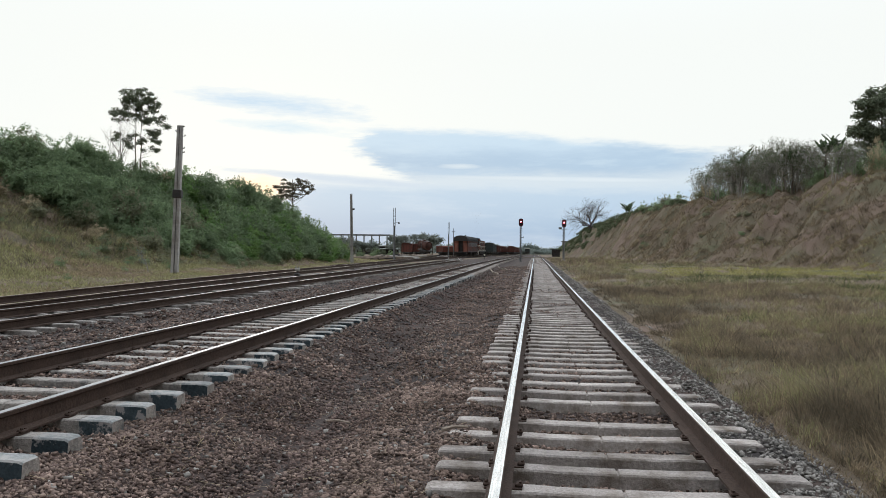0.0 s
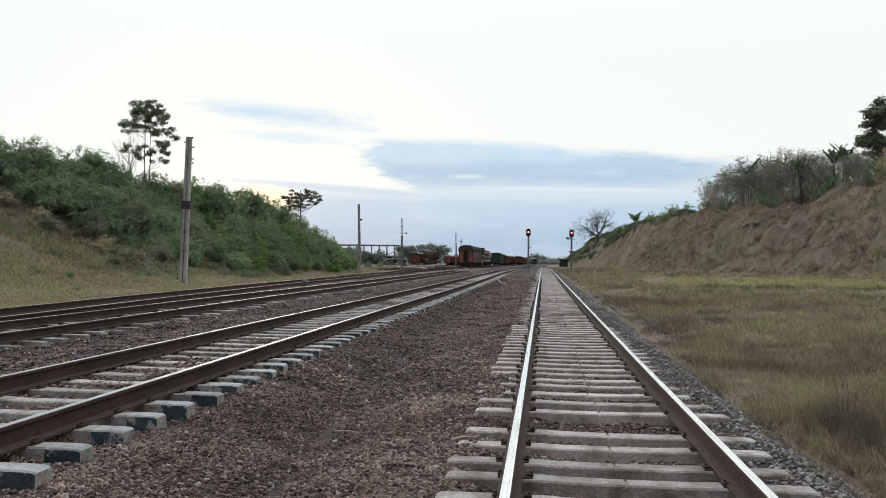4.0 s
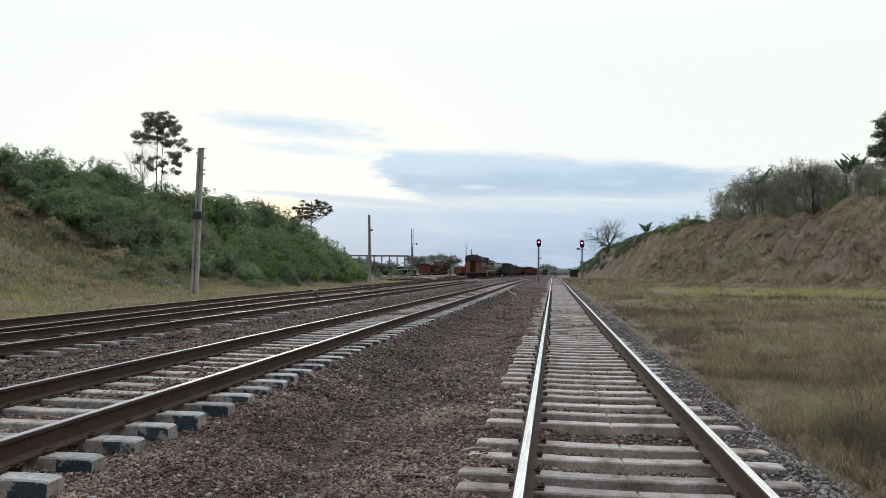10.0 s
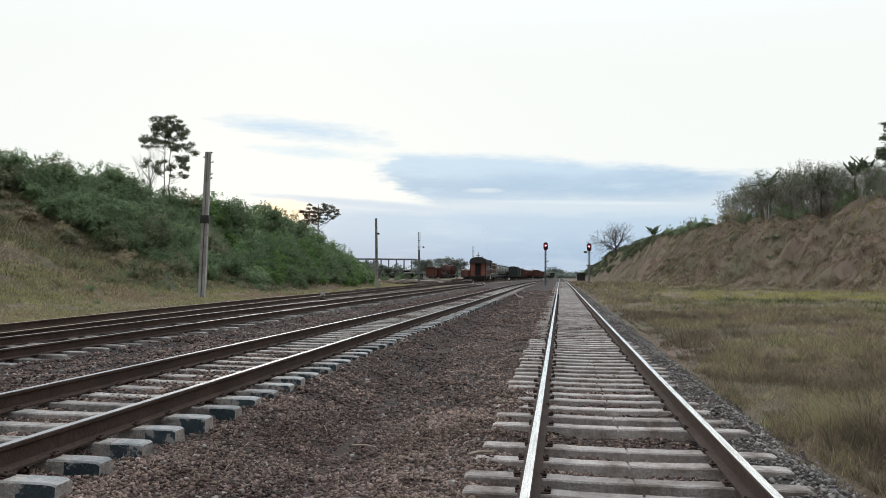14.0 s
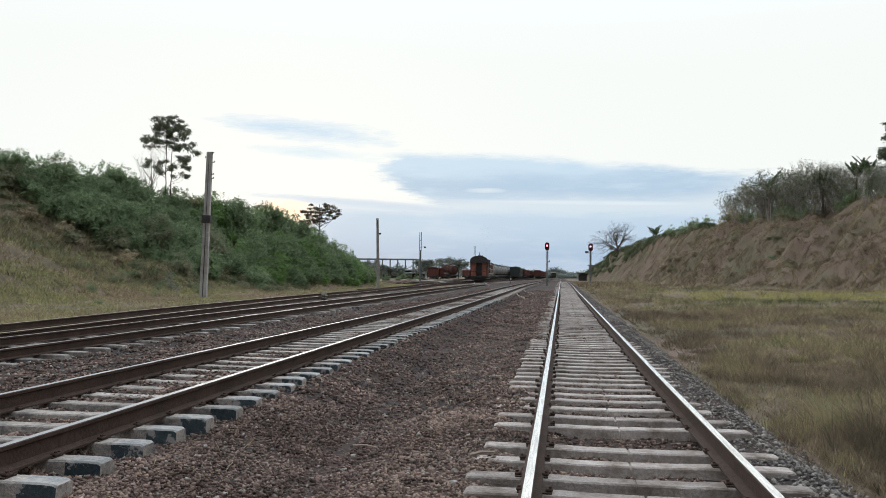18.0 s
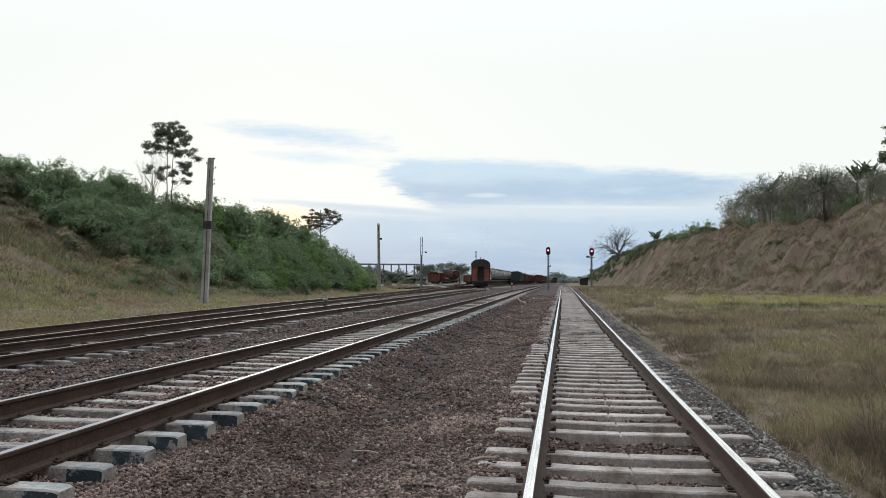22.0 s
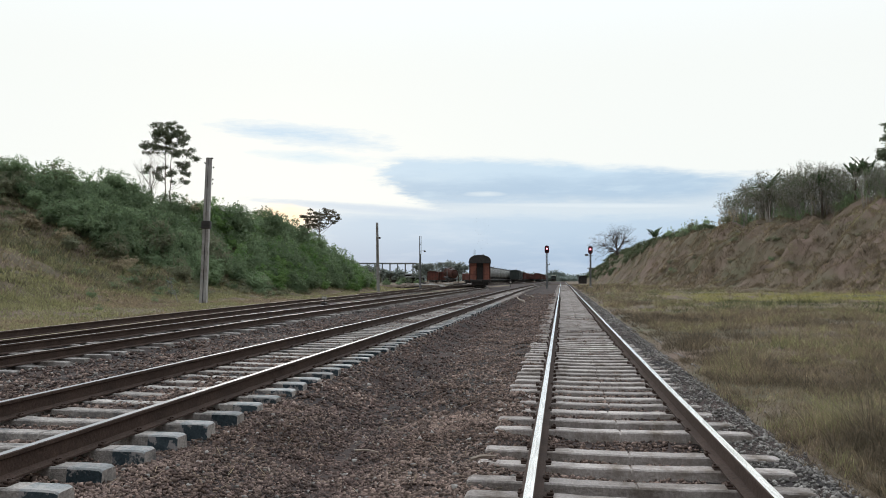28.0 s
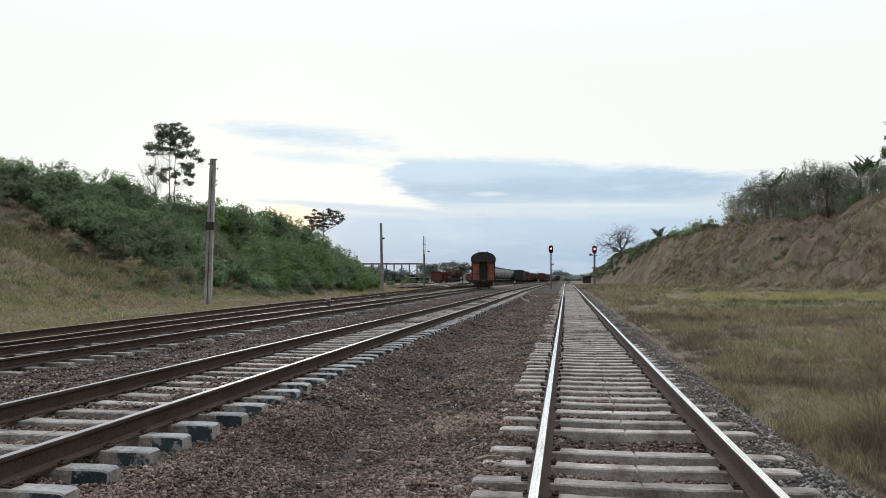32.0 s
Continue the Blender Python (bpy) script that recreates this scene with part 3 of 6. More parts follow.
def bed_height(x, y):
    """The top of the ballast: level with the sleepers on the tracks, a trough between them."""
    x, y = np.asarray(x, float), np.asarray(y, float)
    d1, d2, d3 = np.abs(x - line_1(y)), np.abs(x - line_2(y)), np.abs(x - line_3(y))
    crib1, crib2, crib3 = (np.clip((1.75 - d) / 0.6, 0, 1) for d in (d1, d2, d3))
    z = rail_level(x, y) - 0.33
    z = z + (0.06 + 0.04 * np.clip((y - 7.5) / 1.5, 0, 1) + 0.016 * np.clip((y - 12) / 10, 0, 1)) * np.maximum(np.maximum(crib1, crib2 * 0.7), crib3)
    z = z + 0.045 * np.clip(1 - np.abs(x + 1.45) / 0.55, 0, 1) + 0.075 * np.clip(1 - np.abs(x - 1.3) / 0.45, 0, 1)
    z = z + 0.055 * np.clip((0.95 - d2) / 0.2, 0, 1) + 0.02 * np.clip(1 - np.abs(x - line_2(y) - 1.35) / 0.4, 0, 1)
    z = z + 0.024 * np.clip((y - 13) / 8, 0, 1) * np.clip(1.4 - np.abs(x + 1.22) / 0.3, 0, 1)
    off = x - trough(y)
    z = z - 0.13 * np.clip(1 - np.abs(off) / 0.65, 0, 1) + 0.03 * np.clip(1 - np.abs(off - 0.8) / 0.45, 0, 1)
    z = z - 0.14 * np.clip((x - 1.35) / 0.9, 0, 1)
    z = z + (0.010 + 0.030 * np.clip((y - 8.2) / 0.8, 0, 1)) * np.clip(1 - np.abs(x - 1.20) / 0.40, 0, 1)
    near_part = 1 - 1.1 * np.clip((y - 9) / 4, 0, 1)
    z = z + near_part * (0.042 * np.clip(1 - np.abs(x + 1.14) / 0.34, 0, 1) + -0.005 * np.clip(1 - np.abs(x - line_2(y) - 1.25) / 0.5, 0, 1))
    return z + NZ(x * 3, y * 3) * 0.05 + NZ2(x * 0.9, y * 0.9) * 0.06


bx = np.concatenate([np.arange(-12.6, -4, 0.3), np.arange(-4, 2.2, 0.15)])
by = axis([(-8, 16, 0.2), (16, 50, 0.5), (50, 130, 1.5), (130, 420, 6)])
X, Y = np.meshgrid(bx, by)
left_edge = np.minimum(-12.6, line_4(Y) - 1.9)
X = np.where(X < -11, left_edge + (X + 12.6) / 1.6 * (-11 - left_edge), X)
Z = bed_height(X, Y)
Z[:, 0] = ground(X[:, 0], Y[:, 0]) - 0.05
Z[:, -1] = ground(X[:, -1], Y[:, -1]) - 0.05
nx, ny = len(bx), len(by)
idx = np.arange(nx * ny).reshape(ny, nx)
quads = np.stack([idx[:-1, :-1], idx[:-1, 1:], idx[1:, 1:], idx[1:, :-1]], -1).reshape(-1, 4)
bed = new("ballast_bed", quick_mesh("ballast_bed", np.stack([X, Y, Z], -1).reshape(-1, 3), quads, BALLAST, smooth=True))
tagged(bed, "brown and grey crushed-stone ballast under the tracks", "ballast", kind="structure")


def stones(name, mat, spots, label):
    """Crushed stones lying on the bed; spots: x, y, size."""
    rs = np.random.RandomState(5)
    ico = np.array([(1.0, 0.0, 0.62), (-0.5, 0.87, 0.62), (-0.5, -0.87, 0.62), (0.5, 0.87, -0.62), (-1.0, 0.0, -0.62), (0.5, -0.87, -0.62)])
    fc = np.array([(0, 1, 2), (5, 4, 3), (0, 3, 1), (1, 3, 4), (1, 4, 2), (2, 4, 5), (2, 5, 0), (0, 5, 3)])
    n = len(spots)
    v = (ico[None] + (rs.rand(n, 6, 3) - 0.5) * 0.75) * (0.5 + 0.75 * rs.rand(n, 1, 3))
    q = rs.randn(n, 4)
    q /= np.linalg.norm(q, axis=1)[:, None]
    w, x, y, z = q.T
    R = np.stack([1 - 2 * (y * y + z * z), 2 * (x * y - z * w), 2 * (x * z + y * w), 2 * (x * y + z * w), 1 - 2 * (x * x + z * z),
                  2 * (y * z - x * w), 2 * (x * z - y * w), 2 * (y * z + x * w), 1 - 2 * (x * x + y * y)], -1).reshape(n, 3, 3)
    v = np.einsum("nij,nkj->nki", R, v) * spots[:, 2][:, None, None]
    v[:, :, 2] *= 0.8
    zz = bed_height(spots[:, 0], spots[:, 1])
    zz = np.where(spots[:, 0] > 1.9, np.maximum(zz, ground(spots[:, 0], spots[:, 1])), zz) + spots[:, 2] * 0.22
    v += np.stack([spots[:, 0], spots[:, 1], zz], -1)[:, None]
    f = (fc[None] + 6 * np.arange(n)[:, None, None]).reshape(-1, 3)
    ob = new(name, quick_mesh(name, v.reshape(-1, 3), f, mat))
    return tagged(ob, label, "stones", kind="stuff")


def edge(x, y):
    """How far inside the grass a spot lies; the rim against the ballast is ragged."""
    return x - 1.74 - NZ(y * 0.9, 1.5) * 0.38 - NZ2(y * 3.1, 0.5) * 0.28 - 0.1 * np.clip((y - 10) / 8, 0, 1)


rs = np.random.RandomState(11)


def scatter(n, x0, x1, y0, y1, s0, s1):
    y = y0 * (y1 / y0) ** rs.rand(n)
    x = x0 + (x1 - x0) * rs.rand(n)
    return np.stack([x, y, s0 + (s1 - s0) * rs.rand(n) ** 2], -1)


spots = np.concatenate([scatter(42000, -3.7, -0.6, 3.2, 9, 0.009, 0.024), scatter(19000, -4.0, -0.6, 8, 28, 0.014, 0.034),
                        scatter(9000, -0.75, 0.75, 3.4, 14, 0.013, 0.029), scatter(10000, -8.9, -5.8, 8, 40, 0.020, 0.045),
                        scatter(6500, -0.75, 0.75, 13, 60, 0.014, 0.028), scatter(4500, -5.9, -4.5, 16, 55, 0.014, 0.03), scatter(4000, -5.9, -4.1, 5, 18, 0.016, 0.034), scatter(9500, -5.0, -3.5, 3.4, 9, 0.010, 0.026),
                        np.stack([rs.uniform(-9.0, 0.8, 13000), rs.uniform(-7, 3.4, 13000), rs.uniform(0.017, 0.038, 13000)], -1), scatter(7000, -4.1, -1.0, 26, 80, 0.024, 0.05), scatter(4500, -8.8, -6.6, 34, 90, 0.024, 0.055)])
# darker stones lie mostly along the trough and beside the second track
off = np.abs(spots[:, 0] - trough(spots[:, 1]) + NZ2(spots[:, 0] * 2.5, spots[:, 1] * 2.5) * 0.4)
share = np.where(spots[:, 0] < -6, 0.45, 0.08 + 0.72 * np.clip(1.25 - off / 0.5, 0, 1) + 0.35 * np.clip(1 - np.abs(spots[:, 0] - line_2(spots[:, 1]) - 1.5) / 0.7, 0, 1))
is_dark = rs.rand(len(spots)) < share
stones("oily_ballast_stones", STONE_DARK, spots[is_dark], "dark crushed ballast stones, most of them along the trough")
stones("ballast_stones", STONE, spots[~is_dark], "loose reddish-brown crushed ballast stones")
spots = np.concatenate([scatter(16000, 0.75, 2.45, 3.6, 30, 0.011, 0.026), scatter(1300, -4.4, -0.8, 3.4, 20, 0.014, 0.032), np.stack([rs.uniform(0.7, 2.3, 2600), rs.uniform(-7, 3.7, 2600), rs.uniform(0.014, 0.032, 2600)], -1), scatter(700, -9.4, -7.2, 8, 30, 0.02, 0.045), scatter(6000, 0.8, 2.35, 26, 85, 0.018, 0.04)])
spots = spots[(edge(spots[:, 0], spots[:, 1]) < 0.03) | (spots[:, 1] < 3.7)]
stones("grey_ballast_stones", STONE_GREY, spots, "loose grey crushed ballast stones")


# ---- tracks ----
HEAD = [(-0.034, -0.03), (-0.036, -0.006), (-0.029, 0.0), (0.029, 0.0), (0.036, -0.006), (0.034, -0.03), (0.009, -0.045), (0.009, -0.14),
        (0.078, -0.155), (0.078, -0.17), (-0.078, -0.17), (-0.078, -0.155), (-0.009, -0.14), (-0.009, -0.045)]
HEAD_SLOTS = [0, 0, 1, 0, 0] + [0] * 9


def spine(line, level, y0, y1, side, extra=0.0):
    ys = np.concatenate([np.arange(y0, min(y1, 60), 0.8), np.arange(60, y1 + 2, 4.0)]) if y1 > 60 else np.arange(y0, y1, 0.8)
    out = []
    for y in ys:
        dx = float(line(y + 0.2) - line(y - 0.2)) / 0.4
        n = Vector((1, -dx, 0)).normalized()
        z = float(level(y))
        out.append((Vector((float(line(y)), float(y), z)) + n * side, n))
    return out


def sleeper_mesh(name, coat, top=CONCRETE):
    """A concrete sleeper: high seats under the rails, a lower waist, chamfered edges. Its top at the seats is z = 0."""
    s = Shape()
    secs = [(-1.24, 0.084, -0.014), (-1.21, 0.092, 0.0), (-0.98, 0.094, 0.0), (-0.55, 0.092, 0.0), (-0.42, 0.088, -0.006), (-0.011, 0.086, -0.008), (-0.004, 0.083, -0.022), (0.004, 0.083, -0.022), (0.011, 0.086, -0.008),
            (0.42, 0.088, -0.006), (0.55, 0.090, 0.0), (0.90, 0.090, 0.0), (0.985, 0.091, 0.001), (1.16, 0.091, 0.001), (1.22, 0.090, -0.003), (1.245, 0.085, -0.016)]
    for x, w, z in secs:
        s.v += [(x, -w - 0.018, -0.20), (x, -w, z - 0.012), (x, -w + 0.012, z), (x, w - 0.012, z), (x, w, z - 0.012), (x, w + 0.018, -0.20)]
    for k in range(len(secs) - 1):
        for i in range(5):
            s.f.append((k * 6 + i, k * 6 + i + 1, k * 6 + 7 + i, k * 6 + 6 + i))
            s.m.append((1 if i in (0, 4) else 2) if coat and k in (12, 13, 14) else 0)
    s.f += [tuple(range(5, -1, -1)), tuple(range(len(secs) * 6 - 6, len(secs) * 6))]
    s.m += [0, 0]
    return s.mesh(name, top, BITUMEN, PAINT)


def clip_mesh(name):
    """Fastening irons on both sides of both rails of one sleeper."""
    s = Shape()
    for c in (-0.7525, 0.7525):
        s.box((c, 0, 0.005), (0.24, 0.12, 0.010))
        for k in (-1, 1):
            s.box((c + k * 0.100, 0, 0.020), (0.05, 0.075, 0.024), bevel=0.008)
            s.tube((c + k * 0.108, -0.016, 0.025), (c + k * 0.108, -0.016, 0.044), 0.012, n=6)
            s.tube((c + k * 0.108, 0.026, 0.025), (c + k * 0.108, 0.026, 0.038), 0.010, n=6)
    return s.mesh(name, RAIL_SIDE)


PLAIN_SLEEPER, COATED_SLEEPER, CLIPS = sleeper_mesh("sleeper", False), sleeper_mesh("coated_sleeper", True, CONCRETE_WORN), clip_mesh("fastening")
DIRTY_SLEEPER = sleeper_mesh("dirty_sleeper", False, CONCRETE_DIRTY)


def track(name, label, line, level, y0, y1, ys_near, ys_far, top, mesh, sink, seed, clips_to, uneven=0.0, coat_to=45.0):
    rnd = random.Random(seed)
    root = thing(name, label, "railway track", kind="structure")
    for side in (-0.7525, 0.7525):
        piece("rail", Shape().sweep(HEAD, spine(line, level, y0, y1, side), slots=HEAD_SLOTS), (RAIL_SIDE, top), root)
    for y in ys_near:
        dx = float(line(y + 0.2) - line(y - 0.2)) / 0.4
        turn = -math.degrees(math.atan(dx)) + rnd.uniform(-0.5, 0.5)
        m = pose(float(line(y)) + rnd.uniform(-0.035, 0.035), y, float(level(y)) - 0.172 - sink - uneven * rnd.random(), rnd.uniform(-0.8, 0.8), rnd.uniform(-0.3, 0.3), turn)
        o = piece("sleeper", mesh if y < coat_to or mesh != COATED_SLEEPER else PLAIN_SLEEPER, (), root)
        o.matrix_basis = m
        if y < clips_to:
            o = piece("rail_fastening", CLIPS, (), root)
            o.matrix_basis = m
    s = Shape()
    for y in ys_far:
        s.box((float(line(y)), y, float(level(y)) - 0.26), (2.5, 0.25, 0.18))
    if ys_far:
        tagged(piece("far_sleepers", s, CONCRETE if mesh != DIRTY_SLEEPER else CONCRETE_DIRTY, root), kind="stuff")
    return root


def even(a, b, step):
    return [a + i * step for i in range(int((b - a) / step))]


first = even(-5.8, 2.9, 0.545) + [3.0, 3.52, 4.04, 4.56, 5.08, 5.58, 6.02, 6.58, 7.10, 8.14, 8.68, 9.26, 9.85, 10.34] + even(10.87, 92, 0.515)
track("track_1", "main line with polished rails on grey concrete sleepers", line_1, level_1, -6, 420, first, even(92, 200, 0.6), RAIL_TOP,
      PLAIN_SLEEPER, 0.0, 1, 62)
track("track_2", "second line with polished rails on high concrete sleepers", line_2, level_2, -6, 420, even(-5.54, 84, 0.567), even(84, 180, 0.6), RAIL_WORN,
      COATED_SLEEPER, 0.0, 2, 45)
track("track_3", "yard line with dull rails on buried sleepers", line_3, level_3, -6, 420, even(-5.64, 78, 0.62), even(78, 160, 0.62), RAIL_DULL,
      DIRTY_SLEEPER, -0.02, 3, 0, 0.05)
track("track_4", "diverging siding with dull rusty rails", line_4, level_4, 3, 420, even(14, 60, 0.7), even(60, 120, 0.7), RAIL_TAN,
      DIRTY_SLEEPER, 0.05, 4, 0, 0.08)
track("track_5", "far siding with rusty rails under parked wagons", line_5, level_3, 236, 420, [], even(236, 300, 0.7), RAIL_SIDE, DIRTY_SLEEPER, 0.05, 5, 0)


# ---- line-side poles and signals ----
def gz(x, y):
    return float(ground(x, y))


def concrete_pole(x, y, high, lean, wide):
    root = thing("line_pole", "tall weathered concrete channel pole standing in dry grass", "pole", (x, y, gz(x, y) - 0.1), group="line-side poles")
    root.matrix_basis = pose(x, y, gz(x, y) - 0.1, 0, lean, 14)
    w, t = wide, wide * 0.62
    for k in (-1, 1):
        s = Shape()
        s.add([(k * w * 0.28 - w * 0.2, -t, 0), (k * w * 0.28 + w * 0.2, -t, 0), (k * w * 0.28 + w * 0.2, t, 0), (k * w * 0.28 - w * 0.2, t, 0),
               (k * w * 0.2 - w * 0.16, -t * 0.75, high), (k * w * 0.2 + w * 0.16, -t * 0.75, high), (k * w * 0.2 + w * 0.16, t * 0.75, high),
               (k * w * 0.2 - w * 0.16, t * 0.75, high)], [(0, 1, 5, 4), (1, 2, 6, 5), (2, 3, 7, 6), (3, 0, 4, 7), (4, 5, 6, 7)])
        piece("flange", s, POLE_CONC, root)
    s = Shape()
    s.add([(-w * 0.3, -t * 0.35, 0), (w * 0.3, -t * 0.35, 0), (w * 0.3, t * 0.35, 0), (-w * 0.3, t * 0.35, 0), (-w * 0.22, -t * 0.3, high * 0.985),
           (w * 0.22, -t * 0.3, high * 0.985), (w * 0.22, t * 0.3, high * 0.985), (-w * 0.22, t * 0.3, high * 0.985)],
          [(0, 1, 5, 4), (1, 2, 6, 5), (2, 3, 7, 6), (3, 0, 4, 7), (4, 5, 6, 7)])
    piece("web", s, POLE_CONC, root)
    return root


p1 = concrete_pole(-20.0, 41.4, 8.15, 1.4, 0.38)
piece("band", Shape().box((0, 0, 4.45), (0.46, 0.52, 0.44), bevel=0.03), DARK, p1, "dark iron clamp band")
piece("top_iron", Shape().box((0.05, 0, 8.15), (0.34, 0.1, 0.06)), DARK, p1)
for side, z in ((0.27, 7.62), (0.25, 6.95), (0.25, 6.72), (-0.22, 7.85)):
    knob = piece("insulator", Shape().tube((side, 0, z), (side, 0, z + 0.08), 0.034, 0.024, 8), DARK, p1, "small dark insulator")
    piece("pin", Shape().tube((0, 0, z - 0.02), (side, 0, z), 0.018, n=5), DARK, knob)
p2 = concrete_pole(-19.35, 80.9, 7.4, -1.4, 0.34)
piece("bracket", Shape().box((0.22, 0, 5.8), (0.25, 0.08, 0.18)), DARK, p2, "dark iron bracket")


def lattice_pole(x, y, high, lamp):
    root = thing("steel_pole", "slender grey steel pole with a split top beside the yard tracks", "pole", (x, y, gz(x, y)), group="line-side poles")
    piece("shaft", Shape().tube((0, 0, -0.1), (0, 0, high * 0.66), 0.15, 0.13, 10), STEEL_GREY, root)
    for k in (-0.11, 0.11):
        piece("upright", Shape().box((k, 0, high * 0.82), (0.07, 0.1, high * 0.36)), STEEL_GREY, root)
    for k in (0.7, 0.84):
        piece("tie", Shape().box((0, 0, high * k), (0.29, 0.06, 0.07)), STEEL_GREY, root)
    if lamp:
        piece("lamp_arm", Shape().tube((0, 0, 5.15), (0.62, 0, 5.2), 0.02, n=6), STEEL_GREY, root)
        piece("lamp_hood", Shape().tube((0.62, 0, 5.02), (0.62, 0, 5.22), 0.16, 0.08, 10), DARK, root)
    return root


lattice_pole(-19.6, 107, 7.2, True)
lattice_pole(-17.9, 160, 7.2, False)
far_pole = thing("far_pole", "thin distant steel pole in the yard", "pole", (-21.5, 205, gz(-21.5, 205)), group="line-side poles")
piece("shaft", Shape().tube((0, 0, 0), (0, 0, 7.4), 0.12, 0.09, 8), STEEL_GREY, far_pole)
piece("crossarm", Shape().box((0, 0, 6.6), (0.9, 0.1, 0.12)), STEEL_GREY, far_pole)


def signal(x, y, head, platform):
    z = gz(x, y) + 0.1
    h = head - z
    root = thing("railway_signal", "colour-light signal on a grey post showing red", "signal", (x, y, z), group="railway signals")
    piece("footing", Shape().box((0, 0, 0.05), (0.7, 0.7, 0.4), bevel=0.05), CONCRETE, root)
    piece("post", Shape().tube((0, 0, 0), (0, 0, h - 0.4), 0.11, 0.09, 10), STEEL_GREY, root)
    s = Shape()
    n = 20
    ring = []
    for i in range(n):
        a = 2 * math.pi * i / n
        ring.append((0.34 * math.cos(a), h + 0.34 * math.sin(a) + (0.26 if math.sin(a) > 0 else -0.26)))
    s.add([(a, -0.10, b) for a, b in ring] + [(a, 0.05, b) for a, b in ring],
          [tuple(range(n)), tuple(range(2 * n - 1, n - 1, -1))] + [(i, n + i, n + (i + 1) % n, (i + 1) % n) for i in range(n)])
    piece("backplate", s, RED_HALO, root, "dark oval signal head")
    piece("lamp_case", Shape().box((0, 0.19, h), (0.42, 0.28, 0.9), bevel=0.05), DARK, root)
    for k, lit in ((0.10, True), (-0.28, False)):
        piece("lens", Shape().tube((0, -0.10, h + k), (0, -0.13, h + k), 0.125, n=14), RED_LAMP if lit else GLASS, root, "glowing red lens" if lit else "unlit dark lens")
        hood = Shape()
        for i in range(8):
            a0, a1 = math.pi * (0.05 + 0.1125 * i), math.pi * (0.05 + 0.1125 * (i + 1))
            hood.add([(0.17 * math.cos(a), yy, h + k + 0.17 * math.sin(a)) for a in (a0, a1) for yy in (-0.10, -0.32)], [(0, 1, 3, 2)])
        piece("hood", hood, DARK, root)
    if platform:
        piece("platform", Shape().box((-0.12, 0.1, h - 0.85), (1.25, 0.6, 0.06)).box((-0.55, -0.15, h - 0.7), (0.5, 0.05, 0.25)), STEEL_GREY, root, "narrow grey service platform")
    else:
        piece("bracket", Shape().box((0.22, 0, h - 2.3), (0.35, 0.08, 0.10)).box((0.36, 0, h - 2.2), (0.1, 0.1, 0.2)), STEEL_GREY, root)
    s = Shape()
    for k in (-0.16, 0.16):
        s.tube((k, 0.22, 0.2), (k, 0.22, h - 0.5), 0.018, n=5)
    for i in range(int((h - 0.8) / 0.35)):
        s.tube((-0.16, 0.22, 0.4 + 0.35 * i), (0.16, 0.22, 0.4 + 0.35 * i), 0.012, n=4)
    piece("ladder", s, STEEL_GREY, root)
    return root


signal(-2.69, 120, 5.95, False)
signal(3.70, 120, 5.85, True)


# ---- rolling stock ----
def wheelset(parent, y, half=0.7525, r=0.45):
    ws = piece("wheelset", Shape().tube((-half, 0, 0), (half, 0, 0), 0.07, n=8), DARK, parent, at=(0, y, r))
    for k in (-1, 1):
        s = Shape().tube((k * (half - 0.06), 0, 0), (k * (half + 0.06), 0, 0), r, n=20)
        s.tube((k * (half + 0.06), 0, 0), (k * (half + 0.10), 0, 0), 0.13, n=10)
        for i in range(5):
            a = 2 * math.pi * i / 5
            s.box((k * (half + 0.065), 0.27 * math.cos(a), 0.27 * math.sin(a)), (0.02, 0.09, 0.09))
        piece("wheel", s, DARK, ws)
    return ws


def bogie(parent, y, base=1.9):
    s = Shape()
    for k in (-1, 1):
        s.box((k * 1.0, y, 0.55), (0.14, base + 0.9, 0.22), bevel=0.03)
        for e in (-1, 1):
            s.box((k * 1.02, y + e * base / 2, 0.47), (0.24, 0.34, 0.34), bevel=0.04)
    s.box((0, y, 0.62), (2.1, 0.4, 0.24), bevel=0.03)
    piece("bogie_frame", s, DARK, parent)
    return [wheelset(parent, y - base / 2), wheelset(parent, y + base / 2)]


def arch(w, z0, z1, n=14):
    """Points of a coach roof's arc from one eave to the other."""
    out = []
    for i in range(n + 1):
        a = math.pi * i / n
        out.append((-w / 2 * math.cos(a) * (1 - 0.06 * math.sin(a)), z0 + (z1 - z0) * math.sin(a) ** 0.62))
    return out


